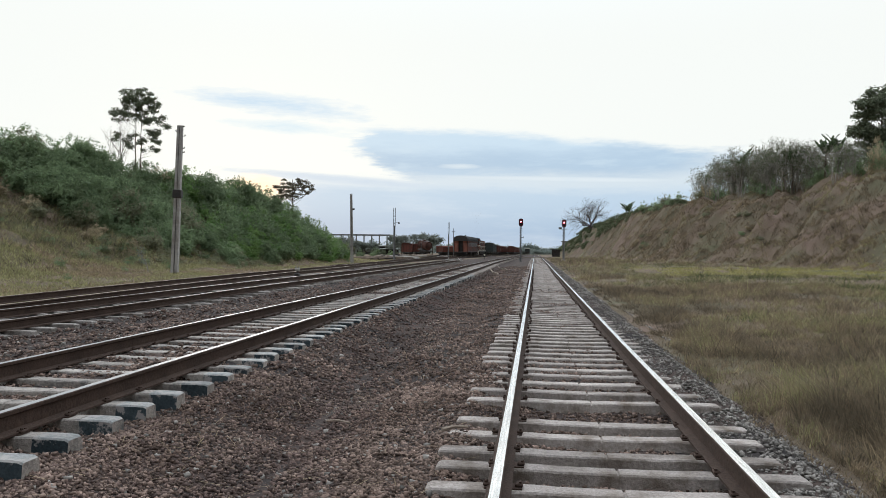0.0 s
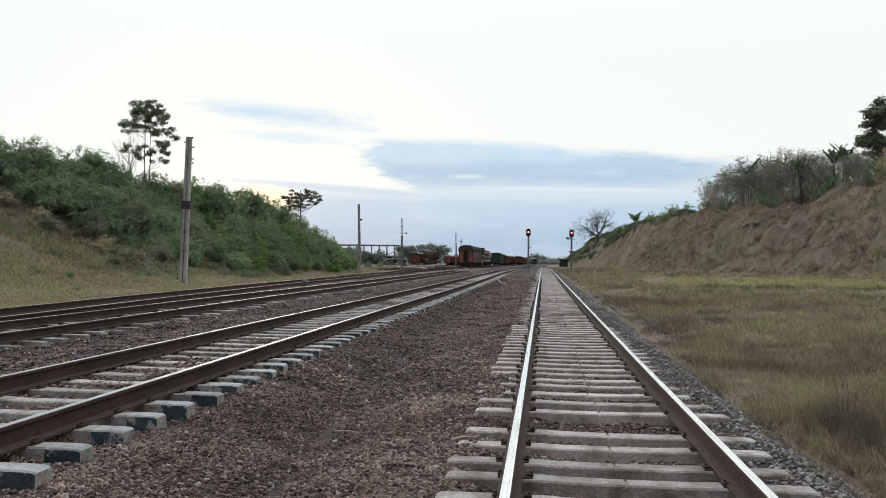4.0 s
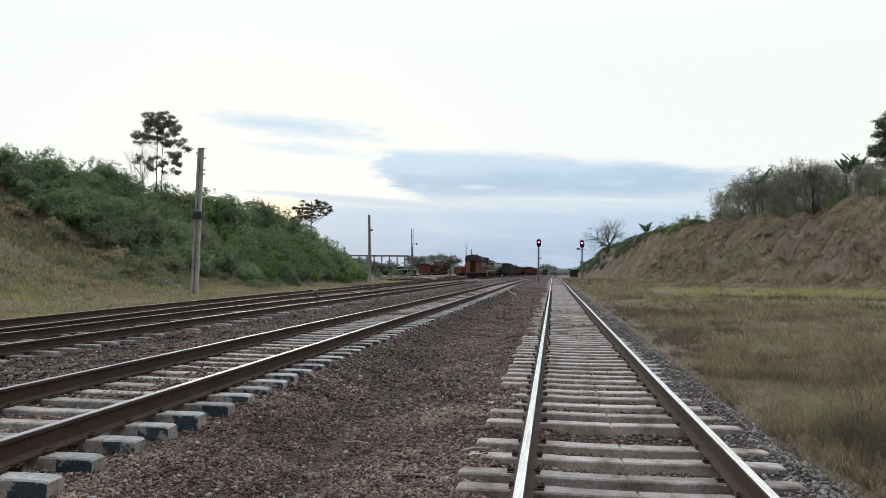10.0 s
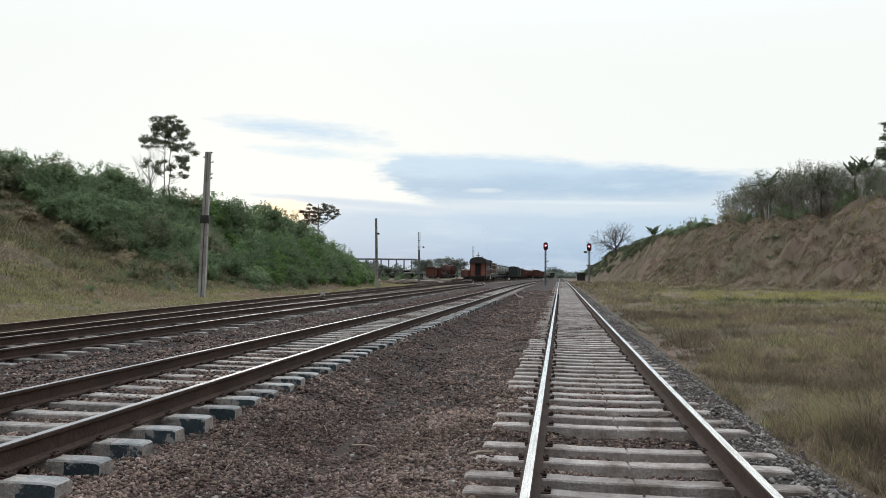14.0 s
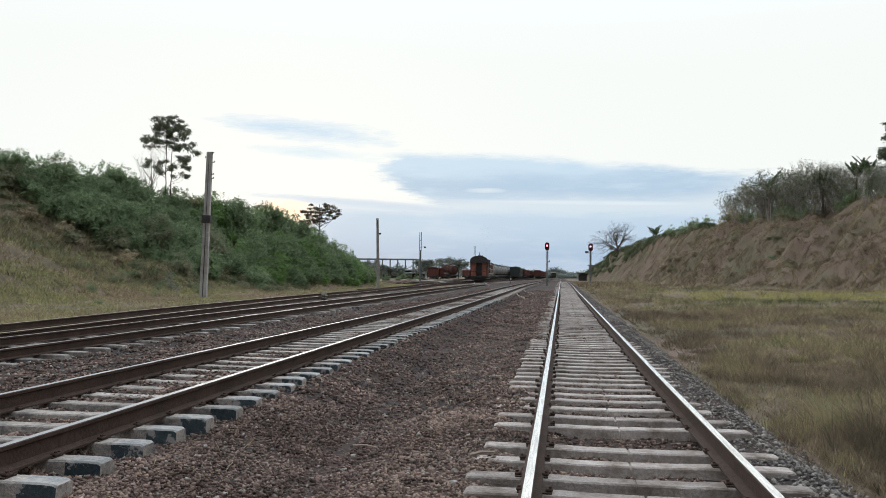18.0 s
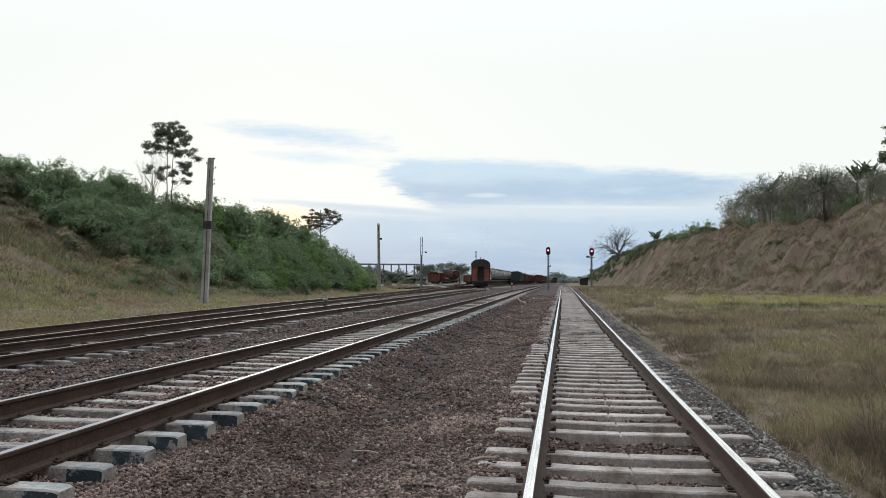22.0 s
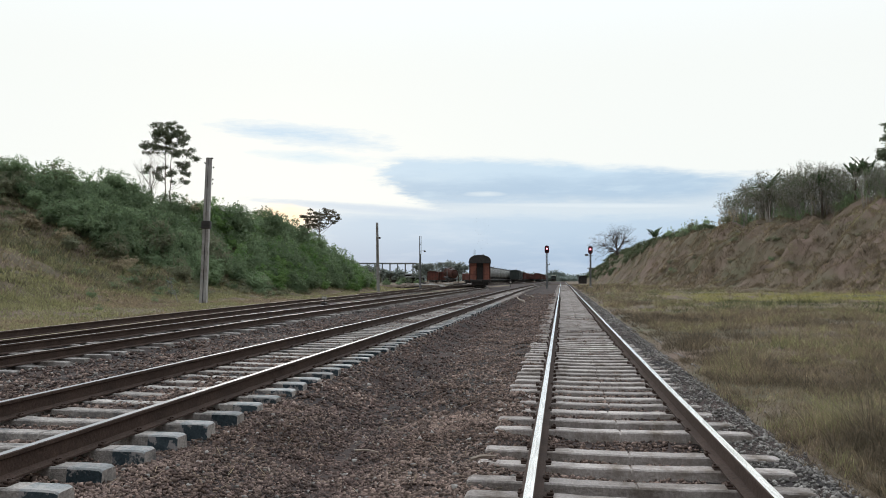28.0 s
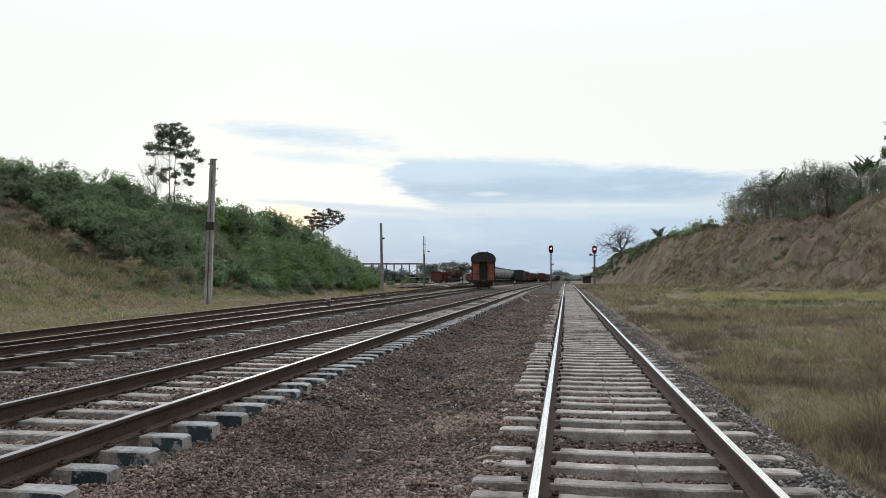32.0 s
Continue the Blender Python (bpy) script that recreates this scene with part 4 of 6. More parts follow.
def coach(long=17.0):
    root = thing("passenger_coach", "old orange-red coach with a dark arched roof and open end door", "railway coach", group="shunting train")
    w = 2.92
    spn = lambda a, b: [(Vector((0, a, 0)), Vector((1, 0, 0))), (Vector((0, b, 0)), Vector((1, 0, 0)))]
    roof = arch(w + 0.16, 3.30, 4.42)
    piece("roof", Shape().sweep(roof, spn(-0.28, long + 0.28)), ROOF_BLACK, root, "dark tarred arched roof", smooth=False)
    piece("eave_beading", Shape().box((0, -0.30, 3.30), (w + 0.2, 0.06, 0.10)), DARK, root)
    piece("roof_rib", Shape().sweep([(a * 1.012, b + 0.02) for a, b in roof], spn(-0.30, -0.24)), DARK, root)
    for k in (-1, 1):
        # the sides take a darker brown than the red end panels
        piece("side_wall", Shape().box((k * (w / 2 - 0.04), long / 2, 2.18), (0.08, long, 2.28)), LOCO_BROWN, root, "dark brown plank side")
        piece("sill", Shape().box((k * w / 2, long / 2, 1.0), (0.12, long, 0.18)), DARK, root)
        piece("end_panel", Shape().box((k * 0.86, 0.0, 2.08), (0.90, 0.07, 2.44), bevel=0.015), COACH_RED, root, "orange-red end panel")
        piece("end_pillar", Shape().box((k * 1.385, -0.02, 2.1), (0.17, 0.12, 2.5), bevel=0.03).box((k * 0.45, -0.03, 2.1), (0.09, 0.14, 2.45), bevel=0.02), LOCO_BROWN, root)
        for z in (1.75, 3.0):
            piece("end_beading", Shape().box((k * 0.87, -0.045, z), (0.84, 0.03, 0.05)), WAGON_RED, root)
        piece("marker_lamp", Shape().tube((k * 1.2, -0.05, 1.02), (k * 1.2, -0.18, 1.02), 0.07, n=10), STEEL_GREY, root, "grey marker lamp")
        piece("buffer_step", Shape().box((k * 1.05, -0.2, 0.55), (0.5, 0.3, 0.06)).box((k * 1.27, -0.2, 0.75), (0.04, 0.1, 0.45)).box((k * 0.83, -0.2, 0.75), (0.04, 0.1, 0.45)), DARK, root)
        piece("grab_rail", Shape().tube((k * 0.56, -0.1, 1.3), (k * 0.56, -0.1, 2.7), 0.02, n=6), DARK, root)
        for i in range(8):
            win = piece("window", Shape().box((k * (w / 2 + 0.005), 1.9 + 1.85 * i, 2.55), (0.03, 1.05, 0.85)), GLASS, root, "dark coach window")
            for z in (3.0, 2.1):
                piece("window_rail", Shape().box((k * (w / 2 + 0.01), 1.9 + 1.85 * i, z), (0.05, 1.2, 0.07)), LOCO_BROWN, win)
    piece("end_door", Shape().box((0, 0.28, 2.1), (0.86, 0.05, 2.3)), DARK, root, "dark recessed end doorway")
    piece("door_jamb", Shape().box((-0.42, 0.14, 2.1), (0.05, 0.3, 2.3)).box((0.42, 0.14, 2.1), (0.05, 0.3, 2.3)), ROOF_BLACK, root)
    piece("threshold", Shape().box((0, -0.12, 0.93), (1.1, 0.5, 0.08)), DARK, root)
    piece("door_bar", Shape().tube((-0.42, -0.05, 1.75), (0.42, -0.05, 1.75), 0.025, n=6), DARK, root)
    for yy in (-0.05, long + 0.05):
        piece("headstock", Shape().box((0, yy, 0.84), (2.7, 0.3, 0.34), bevel=0.03), DARK, root)
    # dark blocks added to fill the dark mass under the coach end
    piece("end_skirt", Shape().box((0, 0.1, 0.52), (2.3, 0.2, 0.62), bevel=0.06).box((0, 0.35, 0.36), (1.6, 0.3, 0.42), bevel=0.05), DARK, root)
    piece("coupler", Shape().box((0, -0.42, 0.82), (0.3, 0.55, 0.28), bevel=0.04).box((0.08, -0.72, 0.82), (0.34, 0.2, 0.3), bevel=0.05), DARK, root)
    piece("brake_hose", Shape().tube((0.45, -0.2, 0.78), (0.5, -0.35, 0.45), 0.03, n=6), DARK, root)
    piece("floor", Shape().box((0, long / 2, 0.98), (2.8, long, 0.12)), DARK, root)
    piece("battery_box", Shape().box((0, long / 2, 0.68), (2.3, 2.4, 0.5), bevel=0.05), DARK, root)
    piece("far_end_wall", Shape().box((0, long - 0.04, 2.1), (w - 0.1, 0.08, 2.4)), COACH_RED, root)
    for xx, yy in ((0.5, 4.0), (-0.4, 9.0)):
        piece("roof_pipe", Shape().tube((xx, yy, 4.2), (xx, yy, 4.62), 0.09, n=8), DARK, root)
    wheels = bogie(root, 2.3) + bogie(root, long - 2.3)
    return root, wheels


def locomotive(long=14.0):
    root = thing("diesel_locomotive", "sooty brown hood locomotive with cream stripes pushing the coach", "locomotive", group="shunting train")
    piece("frame", Shape().box((0, long / 2, 1.15), (2.85, long, 0.32), bevel=0.04), DARK, root)
    piece("cream_stripe", Shape().box((0, long / 2, 1.42), (2.9, long - 0.1, 0.10)).box((0, -0.03, 1.12), (2.8, 0.05, 0.2)), CREAM, root, "cream sill stripe")
    piece("hood", Shape().box((0, 8.4, 2.6), (2.5, 10.2, 2.25), bevel=0.14), LOCO_BROWN, root, "sooty brown engine hood")
    piece("short_hood", Shape().box((0, 0.75, 2.35), (1.75, 1.4, 1.75), bevel=0.12), LOCO_BROWN, root)
    cab = piece("cab", Shape().box((0, 2.35, 2.75), (2.85, 1.8, 2.5), bevel=0.08), LOCO_BROWN, root, "brown and cream driver's cab")
    piece("cab_band", Shape().box((0, 2.35, 2.45), (2.89, 1.84, 0.14)), CREAM, cab)
    roof = arch(2.95, 3.95, 4.32)
    piece("cab_roof", Shape().sweep(roof, [(Vector((0, 1.3, 0)), Vector((1, 0, 0))), (Vector((0, 3.4, 0)), Vector((1, 0, 0)))]), ROOF_BLACK, cab)
    for k in (-1, 1):
        for yy in (1.95, 2.8):
            piece("cab_window", Shape().box((k * 1.435, yy, 3.3), (0.02, 0.65, 0.7)), GLASS, cab)
        piece("end_window", Shape().box((k * 1.12, 1.44, 3.3), (0.42, 0.02, 0.7)), GLASS, cab)
        for i in range(9):
            piece("hood_door", Shape().box((k * 1.26, 4.3 + 1.0 * i, 2.45), (0.03, 0.8, 1.5), bevel=0.01), LOCO_BROWN, root)
        for i in range(9):
            piece("stanchion", Shape().tube((k * 1.36, 0.3 + 1.5 * i, 1.3), (k * 1.36, 0.3 + 1.5 * i, 2.3), 0.022, n=6), CREAM, root)
        piece("handrail", Shape().tube((k * 1.36, 0.2, 2.3), (k * 1.36, long - 0.2, 2.3), 0.025, n=6), CREAM, root, "cream handrail")
        piece("steps", Shape().box((k * 1.25, 0.2, 0.85), (0.35, 0.35, 0.05)).box((k * 1.25, 0.2, 0.5), (0.35, 0.35, 0.05)).box((k * 1.42, 0.2, 0.8), (0.04, 0.4, 0.8)), CREAM, root)
        piece("headlamp", Shape().tube((k * 0.2, 1.42, 3.95), (k * 0.2, 1.36, 3.95), 0.12, n=10), CREAM, cab)
    piece("hood_stripe", Shape().box((0, 8.4, 3.25), (2.55, 10.1, 0.08)), CREAM, root)
    piece("exhaust_stack", Shape().tube((0, 6.6, 3.5), (0, 6.6, 4.15), 0.2, 0.17, 12), DARK, root, "sooty exhaust stack")
    for yy in (9.8, 11.3):
        piece("fan_housing", Shape().tube((0, yy, 3.6), (0, yy, 3.85), 0.6, n=16), DARK, root)
    for xx in (-0.9, 0.9):
        piece("air_tank", Shape().tube((xx, 5.2, 0.75), (xx, 7.8, 0.75), 0.32, n=12), DARK, root)
    for yy in (-0.3, long + 0.3):
        piece("coupler", Shape().box((0, yy, 0.85), (0.3, 0.6, 0.28), bevel=0.04), DARK, root)
    wheels = bogie(root, 2.6, 2.4) + bogie(root, long - 2.6, 2.4)
    return root, wheels


train_coach, coach_wheels = coach()
loco, loco_wheels = locomotive()


def tank_wagon(at, turn=0, mat=SHADED_SILVER, label="long silver ribbed tank wagon parked in the yard", ribs=6, long=11.5):
    root = thing("tank_wagon", label, "tank wagon", at, turn, group="parked wagons")
    s = Shape()
    prof = [(0, 0.0), (0.08, 0.7), (0.30, 1.1), (0.65, 1.32)]
    rings = [(y, r) for y, r in prof] + [(long - y, r) for y, r in reversed(prof)]
    n = 20
    for y, r in rings:
        s.v += [(r * math.cos(2 * math.pi * i / n), y, 2.62 + r * math.sin(2 * math.pi * i / n)) for i in range(n)]
    for k in range(len(rings) - 1):
        s.f += [(k * n + i, k * n + (i + 1) % n, (k + 1) * n + (i + 1) % n, (k + 1) * n + i) for i in range(n)]
        s.m += [0] * n
    piece("barrel", s, mat, root, smooth=True)
    for i in range(ribs):
        y = 0.9 + (long - 1.8) * i / (ribs - 1)
        piece("band", Shape().tube((0, y - 0.62, 2.62), (0, y + 0.62, 2.62), 1.36, n=24), TANK_BAND if mat == SHADED_SILVER else mat, root)
    piece("dome", Shape().tube((0, long / 2, 3.8), (0, long / 2, 4.25), 0.5, 0.46, 14), mat, root)
    for xx in (-0.55, 0.55):
        piece("catwalk", Shape().box((xx, long / 2, 3.95), (0.35, long * 0.7, 0.05)), STEEL_GREY, root)
    for k in (-1, 1):
        piece("safety_rail", Shape().tube((k * 0.7, long * 0.2, 4.4), (k * 0.7, long * 0.8, 4.4), 0.025, n=5)
              .tube((k * 0.7, long * 0.2, 3.9), (k * 0.7, long * 0.2, 4.4), 0.02, n=5).tube((k * 0.7, long * 0.8, 3.9), (k * 0.7, long * 0.8, 4.4), 0.02, n=5), STEEL_GREY, root)
        piece("ladder", Shape().box((k * 1.36, long / 2 - 0.2, 2.6), (0.04, 0.04, 2.6)).box((k * 1.36, long / 2 + 0.2, 2.6), (0.04, 0.04, 2.6)), STEEL_GREY, root)
        piece("saddle", Shape().box((k * 0.0, long / 2 + k * (long / 2 - 2), 1.3), (2.2, 0.8, 0.5), bevel=0.05), DARK, root)
    piece("underframe", Shape().box((0, long / 2, 1.02), (2.4, long + 0.3, 0.26), bevel=0.03), DARK, root)
    for yy in (-0.4, long + 0.4):
        piece("coupler", Shape().box((0, yy, 0.9), (0.3, 0.6, 0.28), bevel=0.04), DARK, root)
    bogie(root, 1.9, 1.75)
    bogie(root, long - 1.9, 1.75)
    return root


yz = lambda y: float(level_3(y))
tank = tank_wagon((-18.9, 194, yz(194)))
for k in range(1, 8):
    y = 194 + 12.9 * k
    copy_thing(tank, pose(-18.9, y, yz(y)))


def box_wagon(at, turn, mat, roof_mat, label, long=11.0, high=3.75, width=2.85, arched=True):
    root = thing("covered_wagon", label, "goods wagon", at, turn, group="parked wagons")
    for k in (-1, 1):
        piece("side_wall", Shape().box((k * (width / 2 - 0.04), long / 2, (1.1 + high - 0.35) / 2), (0.08, long, high - 1.45)), mat, root)
        piece("end_wall", Shape().box((0, 0.04 if k < 0 else long - 0.04, (1.1 + high - 0.35) / 2), (width - 0.17, 0.08, high - 1.45)), mat, root)
        piece("sliding_door", Shape().box((k * (width / 2 + 0.02), long / 2, (1.1 + high - 0.5) / 2), (0.06, 2.2, high - 1.7), bevel=0.015), roof_mat if not arched else mat, root)
        for i in range(8):
            piece("side_rib", Shape().box((k * (width / 2 + 0.015), 0.4 + (long - 0.8) * i / 7, (1.1 + high - 0.35) / 2), (0.06, 0.09, high - 1.5)), mat, root)
        for i in (-1, 0, 1):
            piece("end_rib", Shape().box((i * 0.9, -0.03 if k < 0 else long + 0.03, (1.1 + high - 0.35) / 2), (0.1, 0.07, high - 1.5)), mat, root)
    roof = arch(width + 0.14, high - 0.42, high)
    piece("roof", Shape().sweep(roof, [(Vector((0, -0.12, 0)), Vector((1, 0, 0))), (Vector((0, long + 0.12, 0)), Vector((1, 0, 0)))]), roof_mat, root)
    piece("underframe", Shape().box((0, long / 2, 0.98), (2.5, long + 0.3, 0.26), bevel=0.03), DARK, root)
    for yy in (-0.4, long + 0.4):
        piece("coupler", Shape().box((0, yy, 0.88), (0.3, 0.6, 0.28), bevel=0.04), DARK, root)
    bogie(root, 1.8, 1.75)
    bogie(root, long - 1.8, 1.75)
    return root


box_wagon((-15.4, 256, yz(256)), 0, WAGON_DARK, WAGON_DARK, "dark green covered van with an arched roof, parked", high=4.05)
box_wagon((-15.4, 268.6, yz(268)), 0, WAGON_DARK, ROOF_BLACK, "dark covered van coupled behind the green van", high=3.65)
red_van = box_wagon((-15.3, 292, yz(292)), 0, WAGON_RED, WAGON_RED, "rusty red covered wagon parked in a long row", high=3.6)
for k in range(1, 9):
    copy_thing(red_van, pose(-15.3, 292 + 12.6 * k, yz(292 + 12.6 * k)))
for k in range(14):
    y = 336 + 12.6 * k
    copy_thing(red_van, pose(float(line_3(y)), y, yz(y)))
for x, y, turn, high, long in ((-35.2, 214, 3, 3.5, 9.5), (-32.5, 216, -4, 3.3, 9.5), (-27.6, 230, -62, 2.9, 5.5), (-24.2, 240, 72, 3.0, 6.0)):
    box_wagon((x, y, gz(x, y) + 0.1), turn, WAGON_RED, WAGON_RED, "derelict rusty red wagon at the edge of the yard", long=long, high=high)
wreck = tank_wagon((-28.3, 210.5, gz(-28.3, 210.5) + 0.3), 30, RUST_DARK, "derelict rust-red tank wagon at the edge of the yard", 3, 4.6)
wreck.matrix_basis, wreck.scale = pose(-28.6, 210.5, gz(-28.6, 210.5) + 0.45, 9, -6, 42), (0.86,) * 3
white_disc = thing("shunting_disc", "dark shunting disc with a white centre beside the points", "signal", (-9.55, 143, gz(-9.55, 143)))
piece("post", Shape().tube((0, 0, 0), (0, 0, 0.95), 0.05, n=6), DARK, white_disc)
piece("disc", Shape().tube((0, -0.03, 1.25), (0, 0.03, 1.25), 0.36, n=16), DARK, white_disc, "dark round face")
piece("disc_mark", Shape().tube((0, -0.035, 1.25), (0, -0.045, 1.25), 0.17, n=10), CREAM, white_disc, "white centre mark")
point_lever = thing("point_lever", "small pale point lever stand beside the siding", "point lever", (-12.87, 40.5, gz(-12.87, 40.5) + 0.1))
piece("stand", Shape().box((0, 0, 0.08), (0.25, 0.3, 0.14), bevel=0.03).tube((0, 0, 0.08), (0.02, 0, 0.30), 0.035, n=6), DARK, point_lever)
piece("weight", Shape().box((0.0, 0, 0.34), (0.26, 0.16, 0.15), bevel=0.04).box((-0.08, 0, 0.44), (0.06, 0.1, 0.10)).box((0.08, 0, 0.44), (0.06, 0.1, 0.10)), PALE, point_lever, "pale painted weight")


# ---- plants ----
def leaf_arrays(centres, radii, count, size, rs, flat=0.0, shell=0.5, three=False):
    """Leaf quads strewn through ellipsoids."""
    k = np.arange(count) % len(centres)
    c, r = np.asarray(centres, float)[k], np.asarray(radii, float)[k]
    d = rs.randn(count, 3)
    d /= np.linalg.norm(d, axis=1)[:, None]
    rad = (shell + (1 - shell) * rs.rand(count)) ** 0.7 * (0.75 + 0.5 * rs.rand(count))
    p = c + d * rad[:, None] * r
    n = d + rs.randn(count, 3) * 0.7 + np.array([0, 0, flat])
    n /= np.linalg.norm(n, axis=1)[:, None]
    u = np.cross(n, rs.randn(count, 3))
    u /= np.linalg.norm(u, axis=1)[:, None]
    w = np.cross(n, u)
    s = size * (0.6 + 0.8 * rs.rand(count))[:, None]
    if three:
        v = np.stack([p - u * s, p + u * s + w * s * 0.2, p + w * s * 0.75], 1).reshape(-1, 3)
        return v, np.arange(count * 3).reshape(-1, 3)
    v = np.stack([p - u * s, p - w * s * 0.45, p + u * s, p + w * s * 0.45], 1).reshape(-1, 3)
    return v, np.arange(count * 4).reshape(-1, 4)


def limb(s, a, b, r1, r2, n=5):
    s.tube(a, b, r1, r2, n, caps=False)


def grow(s, tips, rnd, start, direction, length, radius, depth, spread=0.6, lift=0.15, kids=3, thin=0.62):
    d = Vector(direction).normalized()
    p, r = Vector(start), radius
    steps = 3 if depth > 1 else 2
    for _ in range(steps):
        q = p + d * (length / steps)
        limb(s, p, q, r, r * 0.86, 6 if depth > 2 else (4 if depth > 1 else 3))
        p, r = q, r * 0.86
        d = (d + Vector((rnd.uniform(-1, 1), rnd.uniform(-1, 1), rnd.uniform(-0.6, 1) + lift)) * 0.18).normalized()
        if depth > 1 and rnd.random() < 0.6:
            e = (d + Vector((rnd.uniform(-1, 1), rnd.uniform(-1, 1), rnd.uniform(-0.2, 0.8))) * spread * 1.3).normalized()
            grow(s, tips, rnd, p, e, length * thin, r * 0.6, depth - 1, spread, lift, kids, thin)
    tips.append(tuple(p))
    if depth > 0:
        for _ in range(kids):
            e = (d + Vector((rnd.uniform(-1, 1), rnd.uniform(-1, 1), rnd.uniform(-0.4, 0.9) + 2 * min(0, lift))) * spread).normalized()
            grow(s, tips, rnd, p, e, length * thin * rnd.uniform(0.8, 1.15), r * 0.7, depth - 1, spread, lift, kids, thin)


def bush_mesh(name, seed, mat, count=960, size=0.072):
    """Scrub: many small leaves round a dozen clumps, with loose sprigs above and at the sides."""
    rs = np.random.RandomState(seed)
    n = 13
    a = rs.rand(n) * 6.28
    c = np.stack([np.cos(a) * 0.62 * rs.rand(n), np.sin(a) * 0.62 * rs.rand(n), 0.15 + 0.65 * rs.rand(n)], -1)
    r = np.stack([0.24 + 0.22 * rs.rand(n), 0.24 + 0.22 * rs.rand(n), 0.20 + 0.26 * rs.rand(n)], -1)
    v0, f0 = leaf_arrays(c, r * 0.7, 110, 0.17, rs, 0.4, 0.2, True)
    v, f = leaf_arrays(c, r, count, size, rs, 0.4, 0.5, True)
    up = rs.rand(24) * 6.28
    out = rs.rand(24)
    tips = np.stack([np.cos(up) * 0.8 * out, np.sin(up) * 0.8 * out, 1.15 - 0.5 * out * out + 0.25 * rs.rand(24)], -1)
    v2, f2 = leaf_arrays(tips, np.full((24, 3), 0.11) * np.array([1, 1, 1.6]), 260, size * 0.75, rs, 0.2, 0.1, True)
    return quick_mesh(name, np.concatenate([v0, v, v2]), np.concatenate([f0, f + len(v0), f2 + len(v0) + len(v)]), mat)


BUSHES = [bush_mesh("bush", 20 + i, m) for i, m in enumerate((LEAF_MID, LEAF_MID, LEAF_BRIGHT, LEAF_DARK, LEAF_MID, LEAF_DRY, LEAF_BROWN))]
rnd = random.Random(4)


def corners(me):
    v = np.empty(len(me.vertices) * 3, np.float32)
    me.vertices.foreach_get("co", v)
    return v.reshape(-1, 3)


BUSH_CORNERS = [corners(me) for me in BUSHES]
THICKETS = {"crest": [], "bank": [], "slope": []}


def bush(x, y, size, tall, kind, label, group, thicket=""):
    """A bush of its own, or one clump of a joined thicket."""
    a = rnd.uniform(0, 6.28)
    if thicket:
        v = BUSH_CORNERS[kind].reshape(-1, 3, 3)
        v = v[:: 3 if size < 0.9 else 2 if y > 85 else 1].reshape(-1, 3)
        c, s = math.cos(a) * size, math.sin(a) * size
        THICKETS[thicket].append((np.stack([v[:, 0] * c - v[:, 1] * s + x, v[:, 0] * s + v[:, 1] * c + y, v[:, 2] * tall + gz(x, y) - 0.1], -1), kind))
        return None
    ob = new("bush", BUSHES[kind])
    ob.matrix_basis = Matrix.LocRotScale((x, y, gz(x, y) - 0.1), Euler((0, 0, a)), (size, size, tall))
    return tagged(ob, label, "bush", group)


def thicket_object(key, name, label):
    rows = THICKETS[key]
    v = np.concatenate([r[0] for r in rows])
    slots = np.concatenate([np.full(len(r[0]) // 3, r[1]) for r in rows])
    me = quick_mesh(name, v, np.arange(len(v)).reshape(-1, 3), tuple(me.materials[0] for me in BUSHES), slots=slots)
    return tagged(new(name, me), label, "scrub", kind="stuff")


for k in range(310):
    y = 51 + 45 * rnd.random() if k > 60 else 50.5 + 9 * rnd.random()
    foot, crest = float(left_foot(y)), float(left_crest(y))
    w = rnd.uniform(0.34, 1.08) if k > 60 else rnd.uniform(0.22, 1.1)
    if y > 58:
        w = rnd.uniform(0.5 if y > 88 else 0.12, 1.1)
    x = foot + (crest - foot) * w
    kind = rnd.choice((0, 1, 4, 0, 1, 4, 5) if y < 62 else (0, 1, 2, 2, 4, 1))
    size = rnd.uniform(1.4, 2.3) * (0.45 + 1.1 * w if w < 0.5 else 1.0) * (0.8 if y > 92 else 1.0) * (0.85 if y < 54 else 1.0)
    label = {2: "fresh green leafy bush on the cutting slope", 5: "half-dry brownish bush on the cutting slope"}.get(
        kind, "dense green scrub bush on the cutting slope")
    bush(x, y, size, size * rnd.uniform(0.75, 1.1) * (0.85 if w > 0.8 and y < 64 else 1.0), kind, label, "left slope scrub", "slope" if k >= 150 else "")


y = 36.0
while y < 98:
    x = float(left_crest(y)) + rnd.uniform(-0.8, 0.8)
    size = rnd.uniform(1.4, 1.95) * (0.75 if y > 90 else 1.0) * (0.85 if y < 55 else 1.0)
    bush(x, y, size, size * rnd.uniform(0.8, 1.05) * (0.95 if y < 64 else 1.0), rnd.choice((0, 1, 4)), "dense green scrub bush along the cutting crest", "left slope scrub")
    y += rnd.uniform(1.2, 1.9)


y = 47.0
while y < 62:
    x = float(left_foot(y)) + float(left_crest(y) - left_foot(y)) * rnd.uniform(0.84, 0.98)
    size = rnd.uniform(1.1, 1.6)
    bush(x, y, size, size * rnd.uniform(0.75, 0.95), rnd.choice((0, 1, 4, 5)), "dense green scrub bush along the cutting crest", "left slope scrub")
    y += rnd.uniform(0.8, 1.3)


for k in range(12):
    y = rnd.uniform(48.5, 52.5)
    x = float(left_foot(y)) + float(left_crest(y) - left_foot(y)) * rnd.uniform(0.2, 0.85)
    size = rnd.uniform(0.6, 1.2)
    bush(x, y, size, size * rnd.uniform(0.45, 0.8), rnd.choice((6, 6, 5)), "withered brown bush at the foot of the scrub", "left slope scrub")

